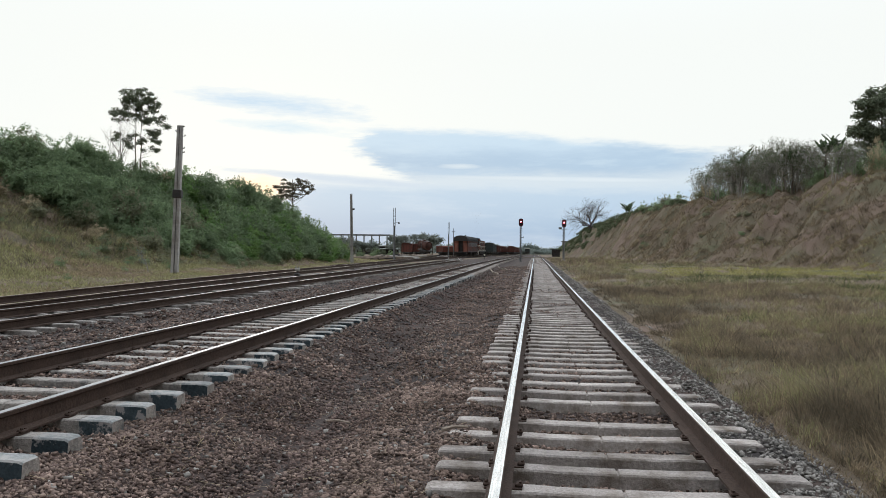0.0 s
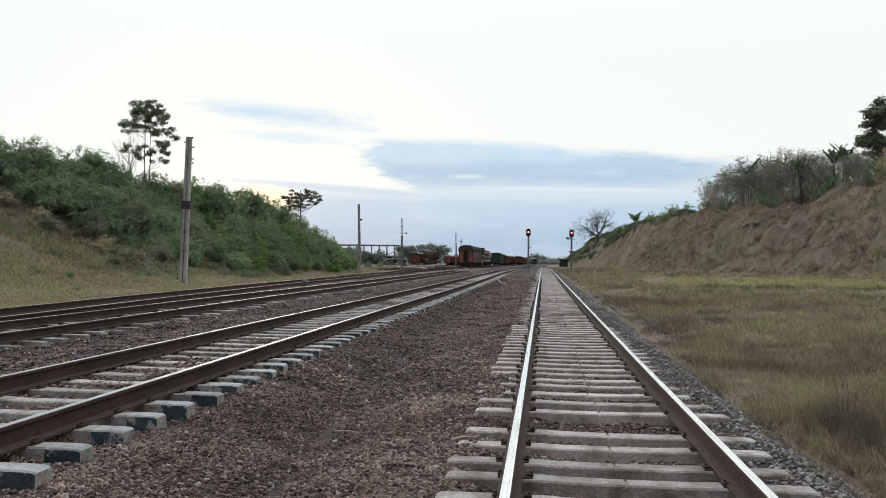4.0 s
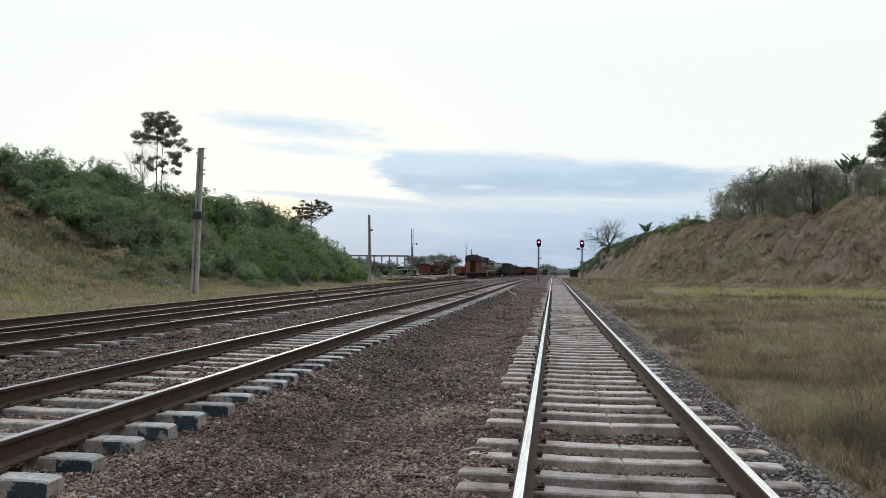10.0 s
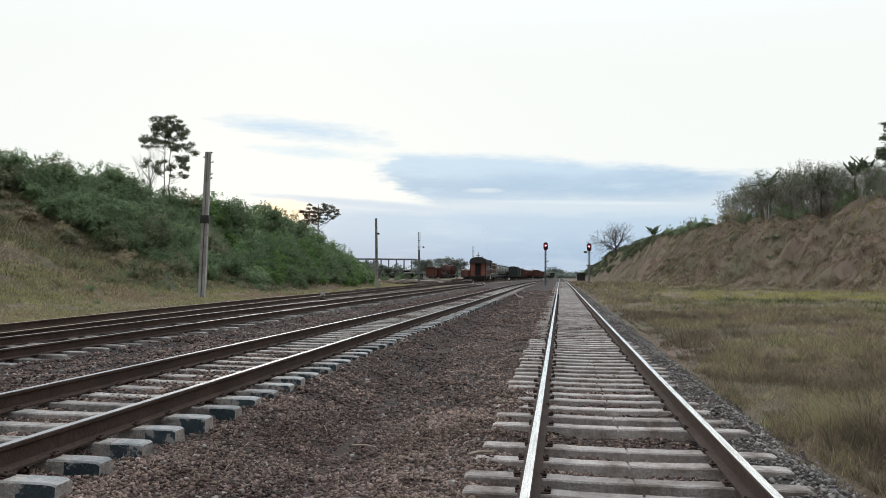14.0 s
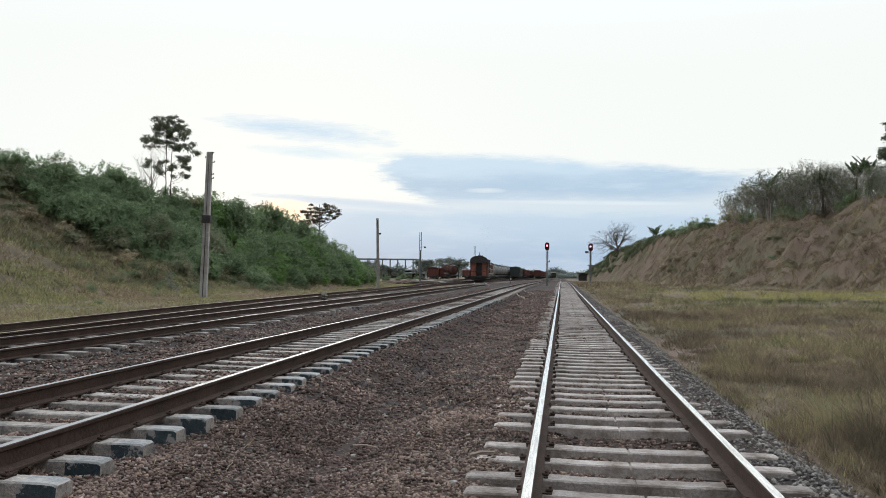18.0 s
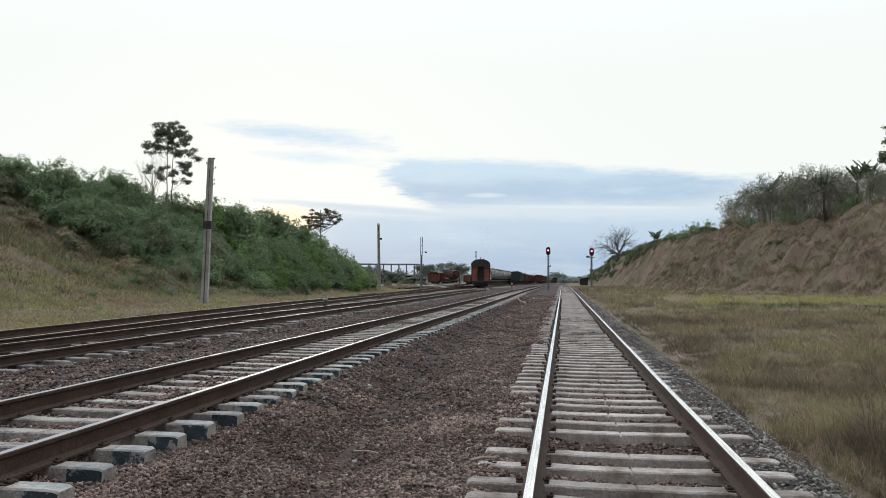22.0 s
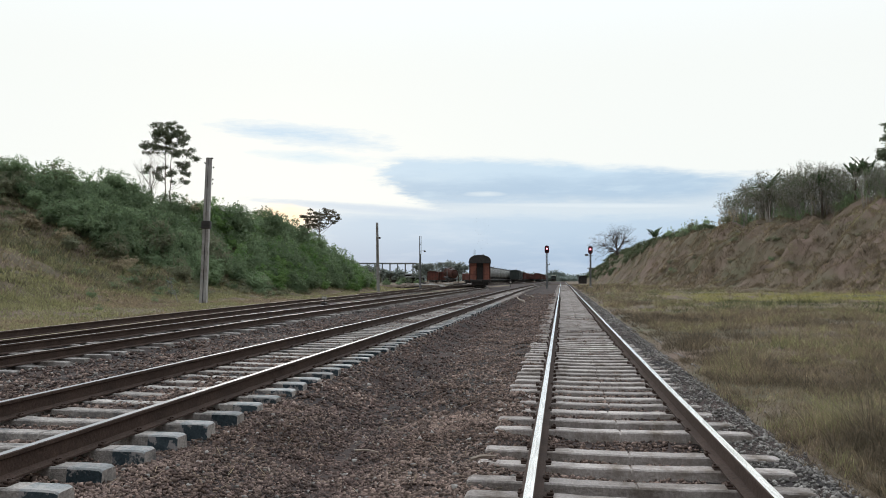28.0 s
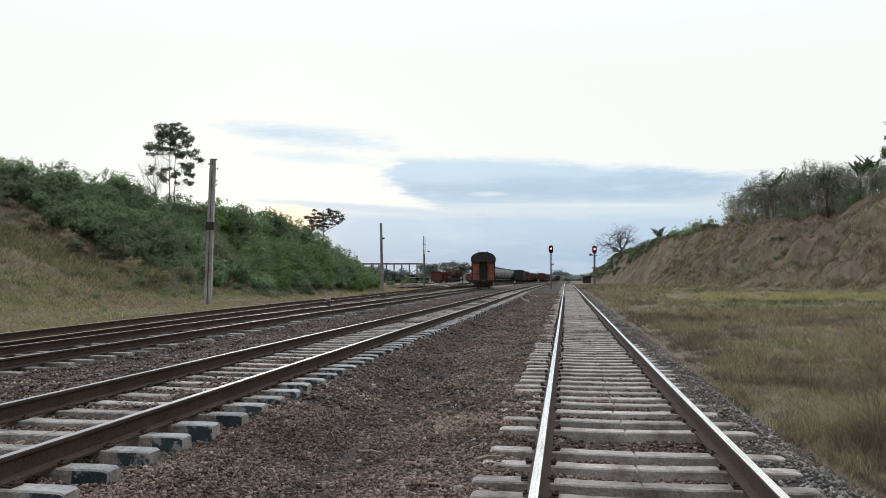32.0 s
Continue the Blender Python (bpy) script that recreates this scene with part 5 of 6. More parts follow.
for k in range(230):
    y = 53 - 10 * rnd.random() ** 1.5 if k < 150 else rnd.uniform(52, 68)
    w = rnd.uniform(0.12, 0.9) if k < 150 else rnd.uniform(0.06, 0.35)
    x = float(left_foot(y)) + float(left_crest(y) - left_foot(y)) * w
    size = rnd.uniform(0.3, 0.85)
    bush(x, y, size, size * rnd.uniform(0.4, 0.8), rnd.choice((0, 5, 6, 1, 5)), "", "", "slope")
# brown leaf colour stands in for low orange light on these crest bushes
for x, y, size in ((-33.0, 65.5, 1.3), (-32.2, 67, 1.2), (-31.4, 68, 1.0)):
    bush(x, y, size, size * 1.1, 6, "bush on the cutting crest, leaves coloured brown for orange light", "left slope scrub")


def tree(name, label, at, trunk, crown_spec, mat, leaf_size, seed, count, stems=1):
    """A tree with a forked trunk and a crown of many leaves in separate tiers: crown_spec rows x, y, z, rx, ry, rz."""
    rd, rs = random.Random(seed), np.random.RandomState(seed)
    root = thing(name, label, "tree", at)
    s, tips = Shape(), []
    top = max(c[2] for c in crown_spec)
    for k in range(stems):
        o = Vector((k * 0.46 - 0.23 * (stems - 1), 0, 0))
        p, r = o, trunk
        for i in range(7):
            q = o + Vector((rd.uniform(-0.06, 0.06), rd.uniform(-0.06, 0.06), top * (i + 1) / 7 * (1 - 0.12 * k)))
            limb(s, p, q, r, r * 0.85, 8)
            p, r = q, r * 0.85
    for c in crown_spec:
        stem = 0.23 * (stems - 1) * (1 if c[0] > 0 else -1)
        a = Vector((stem, 0, max(0.3, c[2] - rd.uniform(0.15, 0.9) * abs(c[0] - stem) - 0.2)))
        mid = (a + Vector(c[:3])) / 2 + Vector((rd.uniform(-0.2, 0.2), rd.uniform(-0.2, 0.2), rd.uniform(-0.25, 0.1)))
        if stems == 1 or rd.random() < 0.3:
            limb(s, a, mid, trunk * 0.2, trunk * 0.13, 5)
            limb(s, mid, Vector(c[:3]), trunk * 0.13, trunk * 0.06, 5)
        for _ in range(5):
            e = Vector(c[:3]) + Vector((rd.uniform(-1, 1) * c[3], rd.uniform(-1, 1) * c[4], rd.uniform(-0.6, 0.9) * c[5]))
            limb(s, Vector(c[:3]), e, trunk * 0.1, trunk * 0.04, 4)
    piece("trunk", s, BARK, root)
    v, f = leaf_arrays([c[:3] for c in crown_spec], [c[3:] for c in crown_spec], count, leaf_size, rs, 0.8, 0.15)
    piece("crown", quick_mesh("crown", v, f, mat), (), root, "loose tiers of dark leaves")
    return root


def dome(seed, n, c, r, size, tall=0.5):
    """Clumps strewn through the upper part of an ellipsoid."""
    rd = random.Random(seed)
    rows = []
    while len(rows) < n:
        p = [rd.uniform(-1, 1) for _ in range(3)]
        if 0.25 < sum(q * q for q in p) < 1 and p[2] > -0.75:
            rows.append((c[0] + p[0] * r[0], c[1] + p[1] * r[1], c[2] + p[2] * r[2], size * rd.uniform(0.8, 1.3), size * rd.uniform(0.8, 1.3), size * tall * rd.uniform(0.7, 1.2)))
    return rows


# limbs of the tall tree: x, height and half-sizes of each leafy layer, and how many clumps it holds
LAYERS = ((-0.05, 4.9, 1.30, 0.55, 46), (0.75, 4.05, 1.10, 0.62, 42), (-0.6, 4.05, 0.95, 0.6, 34), (-1.65, 3.5, 0.85, 0.28, 18), (-1.8, 2.9, 0.4, 0.12, 5),
          (-0.15, 3.1, 1.2, 0.22, 16), (1.35, 2.7, 0.85, 0.25, 16), (2.0, 3.05, 0.3, 0.12, 4), (1.4, 1.85, 0.65, 0.3, 13), (2.45, 2.25, 0.35, 0.1, 4),
          (1.5, 1.2, 0.55, 0.25, 10), (0.35, 1.2, 0.5, 0.3, 8), (-0.45, 1.5, 0.4, 0.25, 6), (-1.55, 1.5, 0.75, 0.35, 10), (-0.75, 0.75, 0.5, 0.25, 7), (1.0, 0.5, 0.9, 0.2, 8))
tree("tall_tree", "tall slender twin-stemmed tree with a loose dark crown in layers", (-33.45, 63, 6.6), 0.06,
     [row for k, (x, z, rx, rz, n) in enumerate(LAYERS) for row in dome(k + 1, n, (x, 0, z + 2.55), (rx, rx * 0.8 + 0.2, rz * 1.3), 0.30, 0.75)], LEAF_DARK, 0.080, 31, 11500, 2)
tree("small_tree", "small spreading russet-leaved tree at the end of the cutting", (-28.0, 88, 3.8), 0.11,
     dome(5, 56, (0.15, 0, 4.45), (2.25, 1.7, 1.3), 0.38) + dome(6, 9, (-2.0, 0, 3.4), (0.9, 0.9, 0.45), 0.42), LEAF_RUSSET, 0.10, 33, 4000, 1)


tree("crest_tree", "dark leafy tree rising above the bank crest", (40.2, 100, gz(40.2, 100)), 0.12,
     dome(7, 150, (0.0, 0, 7.7), (3.4, 2.6, 4.7), 0.85, 0.7), LEAF_DARK, 0.19, 35, 15000, 1)


def bare_tree(name, seed, high, radius, depth, spread, mat=TWIG, leaves=0, kids=3, lift=0.25):
    rd, rs = random.Random(seed), np.random.RandomState(seed)
    root = thing(name, "leafless grey small tree with fine twigs on the bank", "tree", group="bare trees on the bank")
    s, tips = Shape(), []
    grow(s, tips, rd, (0, 0, 0), (rd.uniform(-0.15, 0.15), rd.uniform(-0.15, 0.15), 1), high * 0.42, radius, depth, spread, lift, kids)
    piece("trunk", s, mat, root)
    if leaves:
        v, f = leaf_arrays(tips, np.full((len(tips), 3), 0.22), leaves, 0.07, rs, 0.3, 0.1)
        piece("foliage", quick_mesh("foliage", v, f, LEAF_GREY), (), root, "sparse withered leaves")
    return root


dead = bare_tree("bare_tree", 47, 5.2, 0.07, 3, 0.6, TWIG, 0, 2, 0.3)
dead.matrix_basis = pose(-35.0, 63.5, gz(-35, 63.5))
shrub = bare_tree("bare_shrub", 49, 1.5, 0.025, 3, 0.6, TWIG, 60, 2, 0.3)
shrub.matrix_basis = pose(-21.3, 41.0, gz(-21.3, 41.0))
tagged(shrub, "small dry leafless shrub in the grass beside the pole", "shrub")
dead_2 = bare_tree("bare_tree", 48, 4.6, 0.06, 4, 0.7, TWIG, 0, 2, 0.3)
dead_2.matrix_basis, dead_2.scale = pose(-34.6, 62.4, gz(-34.6, 62.4)), (1.25, 1.25, 1.25)
lone = thing("bare_tree", "lone leafless spreading tree on the far bank crest", "tree", (15.3, 238, gz(15.3, 238) - 0.3))
rd, s, tips = random.Random(52), Shape(), []
limb(s, Vector((0, 0, 0)), Vector((0.3, 0, 2.2)), 0.40, 0.32, 8)
for k, rise_k in enumerate((0.15, 0.5, 0.9, 0.25, 0.7, 1.2, 0.0, 0.5, 1.6, 2.6, 0.1)):
    a = 2.4 * k + rd.uniform(-0.3, 0.3)
    grow(s, tips, rd, (0.2 + 0.02 * k, 0, 1.5 + 0.12 * k), (math.cos(a), math.sin(a), rise_k), 3.9, 0.19, 4, 1.0, -0.16, 2, 0.64)
piece("trunk", s, GREY_BARK, lone)
v, f = leaf_arrays(tips, np.full((len(tips), 3), 0.55), 2600, 0.5, np.random.RandomState(3), 0.0, 0.1)
v = v.reshape(-1, 4, 3)
v[:, 1], v[:, 3] = v[:, :].mean(1) * 0.95 + v[:, 1] * 0.05, v[:, :].mean(1) * 0.95 + v[:, 3] * 0.05
piece("brushwood", quick_mesh("brushwood", v.reshape(-1, 3), f, GREY_BARK), (), lone, "fine bare twigs")


def thicket_tree(seed, high, leaves):
    """Several thin pale stems from one root, forking into bare twigs."""
    rd, rs = random.Random(seed), np.random.RandomState(seed)
    root = thing("bare_tree", "leafless grey small tree with thin pale stems on the bank", "tree", group="bare trees on the bank")
    tips = []
    for k in range(3):
        s, ends = Shape(), []
        lean = (rd.uniform(-0.28, 0.28), rd.uniform(-0.28, 0.28), 1)
        grow(s, ends, rd, (rd.uniform(-0.4, 0.4), rd.uniform(-0.4, 0.4), 0), lean, high * rd.uniform(0.34, 0.46), 0.072, 3, 0.80, 0.10, 3, 0.62)
        piece("stem", s, TWIG, root)
        tips += ends
    v, f = leaf_arrays(tips, np.full((len(tips), 3), 0.30), 220, 0.34, rs, 0.0, 0.1)
    v = v.reshape(-1, 4, 3)
    mid = v.mean(1)
    v[:, 1], v[:, 3] = mid * 0.94 + v[:, 1] * 0.06, mid * 0.94 + v[:, 3] * 0.06
    tagged(piece("brushwood", quick_mesh("brushwood", v.reshape(-1, 3), f, TWIG), (), root, "fine bare grey twigs"), kind="stuff")
    if leaves:
        v, f = leaf_arrays(tips, np.full((len(tips), 3), 0.25), leaves, 0.085, rs, 0.3, 0.1)
        tagged(piece("foliage", quick_mesh("foliage", v, f, HEDGE), (), root, "sparse dusty green leaves"), kind="stuff")
    return root


# how high the thicket stands against the sky, along the bank
skyline = curve([(0.0, 0.12), (0.206, 0.122), (0.226, 0.135), (0.272, 0.145), (0.311, 0.140), (0.343, 0.138), (0.40, 0.138), (1.0, 0.138)])
kinds = [thicket_tree(60 + i, 7.0, (300, 1000, 650, 1300, 850)[i]) for i in range(5)]
for k in range(68):
    y = 92 + 50 * rnd.random() if k < 52 else 93 + 30 * rnd.random()
    u = rnd.uniform(0.98, 1.5) if k < 52 else rnd.uniform(0.97, 1.15)
    x = float(right_foot(y)) + float(right_run(y)) * u
    m = pose(x, y, gz(x, y) - 0.2, 0, 0, rnd.uniform(0, 360))
    size = min(rnd.uniform(0.72, 1.15), (1.30 + float(skyline(x / y)) * y - gz(x, y)) / 6.3)
    if k < 5:
        kinds[k].matrix_basis, kinds[k].scale = m, (size,) * 3
    else:
        o = copy_thing(kinds[k % 5], m)
        o.scale = (size,) * 3
for k in range(58):
    y = 90 + 50 * rnd.random()
    u = rnd.uniform(1.0, 1.45)
    x = float(right_foot(y)) + float(right_run(y)) * u
    size = rnd.uniform(1.0, 2.2)
    bush(x, y, size, size * rnd.uniform(0.9, 1.5), rnd.choice((0, 1, 5, 6, 4)), "dusty green scrub bush along the bank crest", "right bank scrub", "crest")
for x, y, size in [(-24.5, 38, 0.45), (-22.4, 40.5, 0.3), (-21, 33, 0.3), (-25.8, 44, 0.35), (-20.4, 52, 0.3)] + [(-22 - 7 * rnd.random(), 42 + 50 * rnd.random(), rnd.uniform(0.25, 0.6)) for _ in range(36)]:
    bush(x, y, size, size, 0, "small green weed in the short grass", "weeds in the grass")
for k in range(22):
    y = 70 + 110 * rnd.random()
    x = float(right_foot(y)) + float(right_run(y)) * rnd.uniform(0.1, 0.95)
    size = rnd.uniform(0.25, 0.6)
    bush(x, y, size, size * rnd.uniform(0.5, 0.9), rnd.choice((5, 6, 5, 6)), "small green shrub on the eroded bank", "right bank shrubs", "bank")
for x, y, size in ((19.1, 142.8, 1.3), (18.2, 150, 1.1), (20.0, 134, 1.0), (24.4, 119, 0.8), (25.8, 106.4, 0.9), (25.0, 103, 1.0), (24.5, 99.5, 1.1), (23.9, 96, 0.8),
                   (27, 98.8, 0.7), (22.1, 113, 0.7), (28.9, 98.8, 0.9), (18.6, 146, 1.0), (25.4, 101, 0.8)):
    for _ in range(3):
        bush(x + rnd.uniform(-1, 1), y + rnd.uniform(-2, 2), size * rnd.uniform(0.7, 1.2), size * rnd.uniform(0.3, 0.65), rnd.choice((5, 6, 5, 6, 1)), "dusty green shrub clump on the eroded bank", "right bank shrubs")
for k in range(30):
    y = 148 + 30 * rnd.random()
    x = float(right_foot(y)) + float(right_run(y)) * rnd.uniform(0.95, 1.25)
    size = rnd.uniform(0.8, 1.6)
    bush(x, y, size, size * rnd.uniform(0.9, 1.4), rnd.choice((3, 1, 5, 0)), "dusty green scrub bush along the bank crest", "right bank scrub", "crest")


for k in range(18):
    y = 91 + 17 * rnd.random()
    x = float(right_foot(y)) + float(right_run(y)) * rnd.uniform(0.98, 1.35)
    size = rnd.uniform(1.1, 1.8)
    bush(x, y, size, size * rnd.uniform(1.2, 2.0), rnd.choice((5, 1, 6, 4, 0)), "tall dark thicket bush along the bank crest", "right bank scrub", "crest")


thicket_object("crest", "bank_crest_scrub", "dusty green scrub thicket along the bank crest")
thicket_object("bank", "bank_shrubs", "small green shrubs dotted over the eroded bank")
thicket_object("slope", "slope_scrub", "dense green scrub thicket covering the cutting slope")
hv, hf, total = [], [], 0
rs = np.random.RandomState(41)
hedge_foot = curve([(140, 1.0), (168, 0.98), (176, 0.85), (192, 0.70), (205, 0.45), (222, 0.28), (320, 0.15)])
for k in range(230):
    y = 146 + 175 * rs.rand() ** 1.2
    low_u = float(hedge_foot(y))
    x = float(right_foot(y)) + float(right_run(y)) * rs.uniform(low_u, 1.12)
    size = rs.uniform(0.6, 1.5) * (0.8 if y < 175 else 1.0)
    v, f = leaf_arrays([(x, y, gz(x, y) + 0.3 * size), (x + 0.5 * size, y, gz(x, y) + 0.6 * size)], [(size, size, size * 0.6), (size * 0.6, size * 0.6, size * 0.6)], 300, 0.17, rs, 0.3, 0.2)
    hv.append(v)
    hf.append(f + total)
    total += len(v)
tagged(new("crest_hedge", quick_mesh("crest_hedge", np.concatenate(hv), np.concatenate(hf), HEDGE)), "low dark green scrub along the far bank crest", "scrub", kind="stuff")


def palm(x, y, top, frond, count, seed, label, low=0.75):
    """A short stem with broad, torn, upright leaves; top: the height of the leaf bases."""
    rd = random.Random(seed)
    z = gz(x, y) - 0.1
    root = thing("palm", label, "palm", (x, y, z), group="palms on the bank")
    high = top - z
    piece("trunk", Shape().tube((0, 0, 0), (0.1, 0, high), 0.16, 0.11, 8), BARK, root)
    for k in range(count):
        a, lift, long = 6.28 * k / count + rd.uniform(-0.3, 0.3), rd.uniform(low, 1.45), frond * rd.uniform(0.7, 1.1)
        s = Shape()
        out = Vector((-math.sin(a), math.cos(a), 0))
        spine_at = lambda t: Vector((0.1 + math.cos(a) * long * t * math.cos(lift * (1 - 0.22 * t)), math.sin(a) * long * t * math.cos(lift * (1 - 0.22 * t)),
                                     high + long * (math.sin(lift) * t - 0.12 * t * t)))
        for i in range(9):
            t0, t1 = 0.1 + 0.1 * i, 0.1 + 0.1 * (i + 1)
            p, q = spine_at(t0), spine_at(t1)
            for way in (-1, 1):
                w0, w1 = (0.15 * long * math.sin(math.pi * (0.15 + 0.8 * t)) ** 0.7 * rd.uniform(0.7, 1.1) for t in (t0, t1))
                sag = Vector((0, 0, -rd.uniform(0.05, 0.22)))
                tip = (q - p) * rd.uniform(0.1, 0.5)
                s.add([p, q, q + out * way * w1 + sag + tip, p + out * way * w0 + sag + tip], [(0, 1, 2, 3)])
        piece("frond", s, PALM_LEAF, root)
    return root


palm(34.5, 102, 13.7, 3.0, 12, 1, "dark broad-leaved palm among bare trees on the bank", 1.0)
palm(36.2, 103, 14.2, 2.8, 10, 2, "dark broad-leaved palm at the bank crest", 0.95)
palm(32.2, 107, 13.1, 2.7, 9, 3, "dark broad-leaved palm among bare trees on the bank", 0.9)
palm(29.3, 121, 14.8, 2.6, 11, 5, "dark broad-leaved palm among bare trees on the bank", 0.2)
palm(20.5, 187, gz(20.5, 187) + 0.8, 2.6, 12, 4, "low dark palm on the bank crest")

# ---- grass ----
def blades(name, mat, spots, label, plain=False):
    """Bent grass blades; spots: x, y, height, width, the way they lean, their tuft's own number."""
    rs = np.random.RandomState(9)
    n = len(spots)
    x, y, h, w, b, _ = spots.T
    z = ground(x, y) - 0.03
    a = rs.rand(n) * 6.28
    lean = h * (0.25 + 1.1 * rs.rand(n))
    u = np.stack([np.cos(a), np.sin(a), 0 * a], -1) * w[:, None]
    d = np.stack([np.cos(b), np.sin(b), 0 * b], -1)
    p = np.stack([x, y, z], -1)
    mid = p + d * (lean * 0.3)[:, None] + np.array([0, 0, 1]) * (h * 0.6)[:, None]
    tip = p + d * lean[:, None] + np.array([0, 0, 1]) * (h * 0.95)[:, None]
    if plain:
        v = np.stack([p - u, p + u, tip + u * 0.2, tip - u * 0.2], 1).reshape(-1, 3)
        return tagged(new(name, quick_mesh(name, v, np.arange(4 * n).reshape(-1, 4), mat)), label, "grass", kind="stuff")
    v = np.stack([p - u, p + u, mid + u * 0.7, mid - u * 0.7, tip - u * 0.12, tip + u * 0.12], 1).reshape(-1, 3)
    i = np.arange(n)[:, None] * 6
    f = np.concatenate([i + np.array([0, 1, 2, 3]), i + np.array([3, 2, 5, 4])], 1).reshape(-1, 4)
    ob = new(name, quick_mesh(name, v, f, mat))
    return tagged(ob, label, "grass", kind="stuff")


rs = np.random.RandomState(21)


def tufts(n, x0, x1, y0, y1, h0, h1, w, per, spread=0.12):
    """Tufts of blades, more of them near the low end of y."""
    y = y0 * (y1 / y0) ** rs.rand(n)
    x = x0 + (x1 - x0) * rs.rand(n)
    x, y = np.repeat(x, per), np.repeat(y, per)
    h = np.repeat(h0 + (h1 - h0) * rs.rand(n), per) * (0.6 + 0.6 * rs.rand(n * per))
    wide = w * (0.6 + 0.8 * rs.rand(n * per))
    return np.stack([x + rs.randn(n * per) * spread, y + rs.randn(n * per) * spread, h, wide, rs.rand(n * per) * 6.28, np.repeat(rs.rand(n), per)], -1)


def tussocks(n, x0, x1, y0, y1, h0, h1, w, per, radius):
    """Domed tussocks: blades that lean outwards from the middle, highest there."""
    y = y0 * (y1 / y0) ** rs.rand(n)
    x = x0 + (x1 - x0) * rs.rand(n)
    high, rad = h0 + (h1 - h0) * rs.rand(n) ** 1.5, radius * (0.6 + 0.8 * rs.rand(n))
    x, y, high, rad = (np.repeat(q, per) for q in (x, y, high, rad))
    a, r = rs.rand(n * per) * 6.28, np.sqrt(rs.rand(n * per))
    h = high * (1.05 - 0.75 * r * r) * (0.7 + 0.6 * rs.rand(n * per))
    return np.stack([x + np.cos(a) * r * rad, y + np.sin(a) * r * rad, h, w * (0.6 + 0.8 * rs.rand(n * per)), a + rs.randn(n * per) * 0.7, np.repeat(rs.rand(n), per)], -1)


def keep(s, test):
    return s[test(s[:, 0], s[:, 1])]


def green_share(x, y):
    """How green the grass is: patches, a damp hollow beside the line and a strip at the foot of the bank."""
    p = -0.07 + 0.8 * NZ2(x * 0.55, y * 0.4) + 0.6 * NZ(x * 0.16, y * 0.1) + 0.4 * NZ(x * 1.3, y * 1.1)
    p = p + 0.55 * np.clip(1 - ((x - 7.4) / 4.2) ** 2 - ((y - 20) / 4.5) ** 2, 0, 1)
    p = p - 0.45 * np.clip(1 - ((x - 3.2) / 2.4) ** 2 - ((y - 7.5) / 4.5) ** 2, 0, 1)
    p = p - 0.14 * np.clip(1 - ((y - 30) / 13) ** 2, 0, 1)
    return p + 0.46 * np.clip(1.6 - np.abs(y - 60 + (x - 12) * 0.4) / 20, 0, 1) * np.clip((x - 5) / 5, 0, 1)


near = np.concatenate([tussocks(1250, 1.6, 7, 3.5, 17, 0.08, 0.28, 0.0036, 70, 0.22), tufts(8500, 1.5, 8, 3.5, 18, 0.05, 0.14, 0.005, 6, 0.20),
                       tufts(380, 2.2, 9, 3.8, 24, 0.26, 0.44, 0.0025, 3, 0.05), tussocks(80, 2.4, 5.0, 4.6, 9.8, 0.24, 0.44, 0.0034, 160, 0.32),
                       tufts(2300, 1.5, 8, 40, 51, 0.08, 0.30, 0.006, 10, 0.14) - np.array([0, 47, 0, 0, 0, 0])])
wide = np.concatenate([tussocks(2300, 1.6, 16, 13, 38, 0.08, 0.23, 0.008, 42, 0.30), tufts(5000, 1.5, 16, 13, 38, 0.06, 0.14, 0.010, 9, 0.24),
                       tussocks(2900, 1.6, 31, 30, 95, 0.10, 0.28, 0.015, 26, 0.50), tufts(2600, 1.5, 31, 30, 95, 0.05, 0.14, 0.016, 10, 0.3),
                       tussocks(1300, 1.6, 19, 90, 190, 0.15, 0.40, 0.04, 14, 0.9)])
litter = tufts(1900, 1.45, 3.2, 3.6, 26, 0.02, 0.07, 0.005, 8, 0.12)
litter = litter[edge(litter[:, 0], litter[:, 1]) > -0.3]
blades("dry_litter", GRASS_BROWN, litter, "dry brown litter along the ballast edge", True)
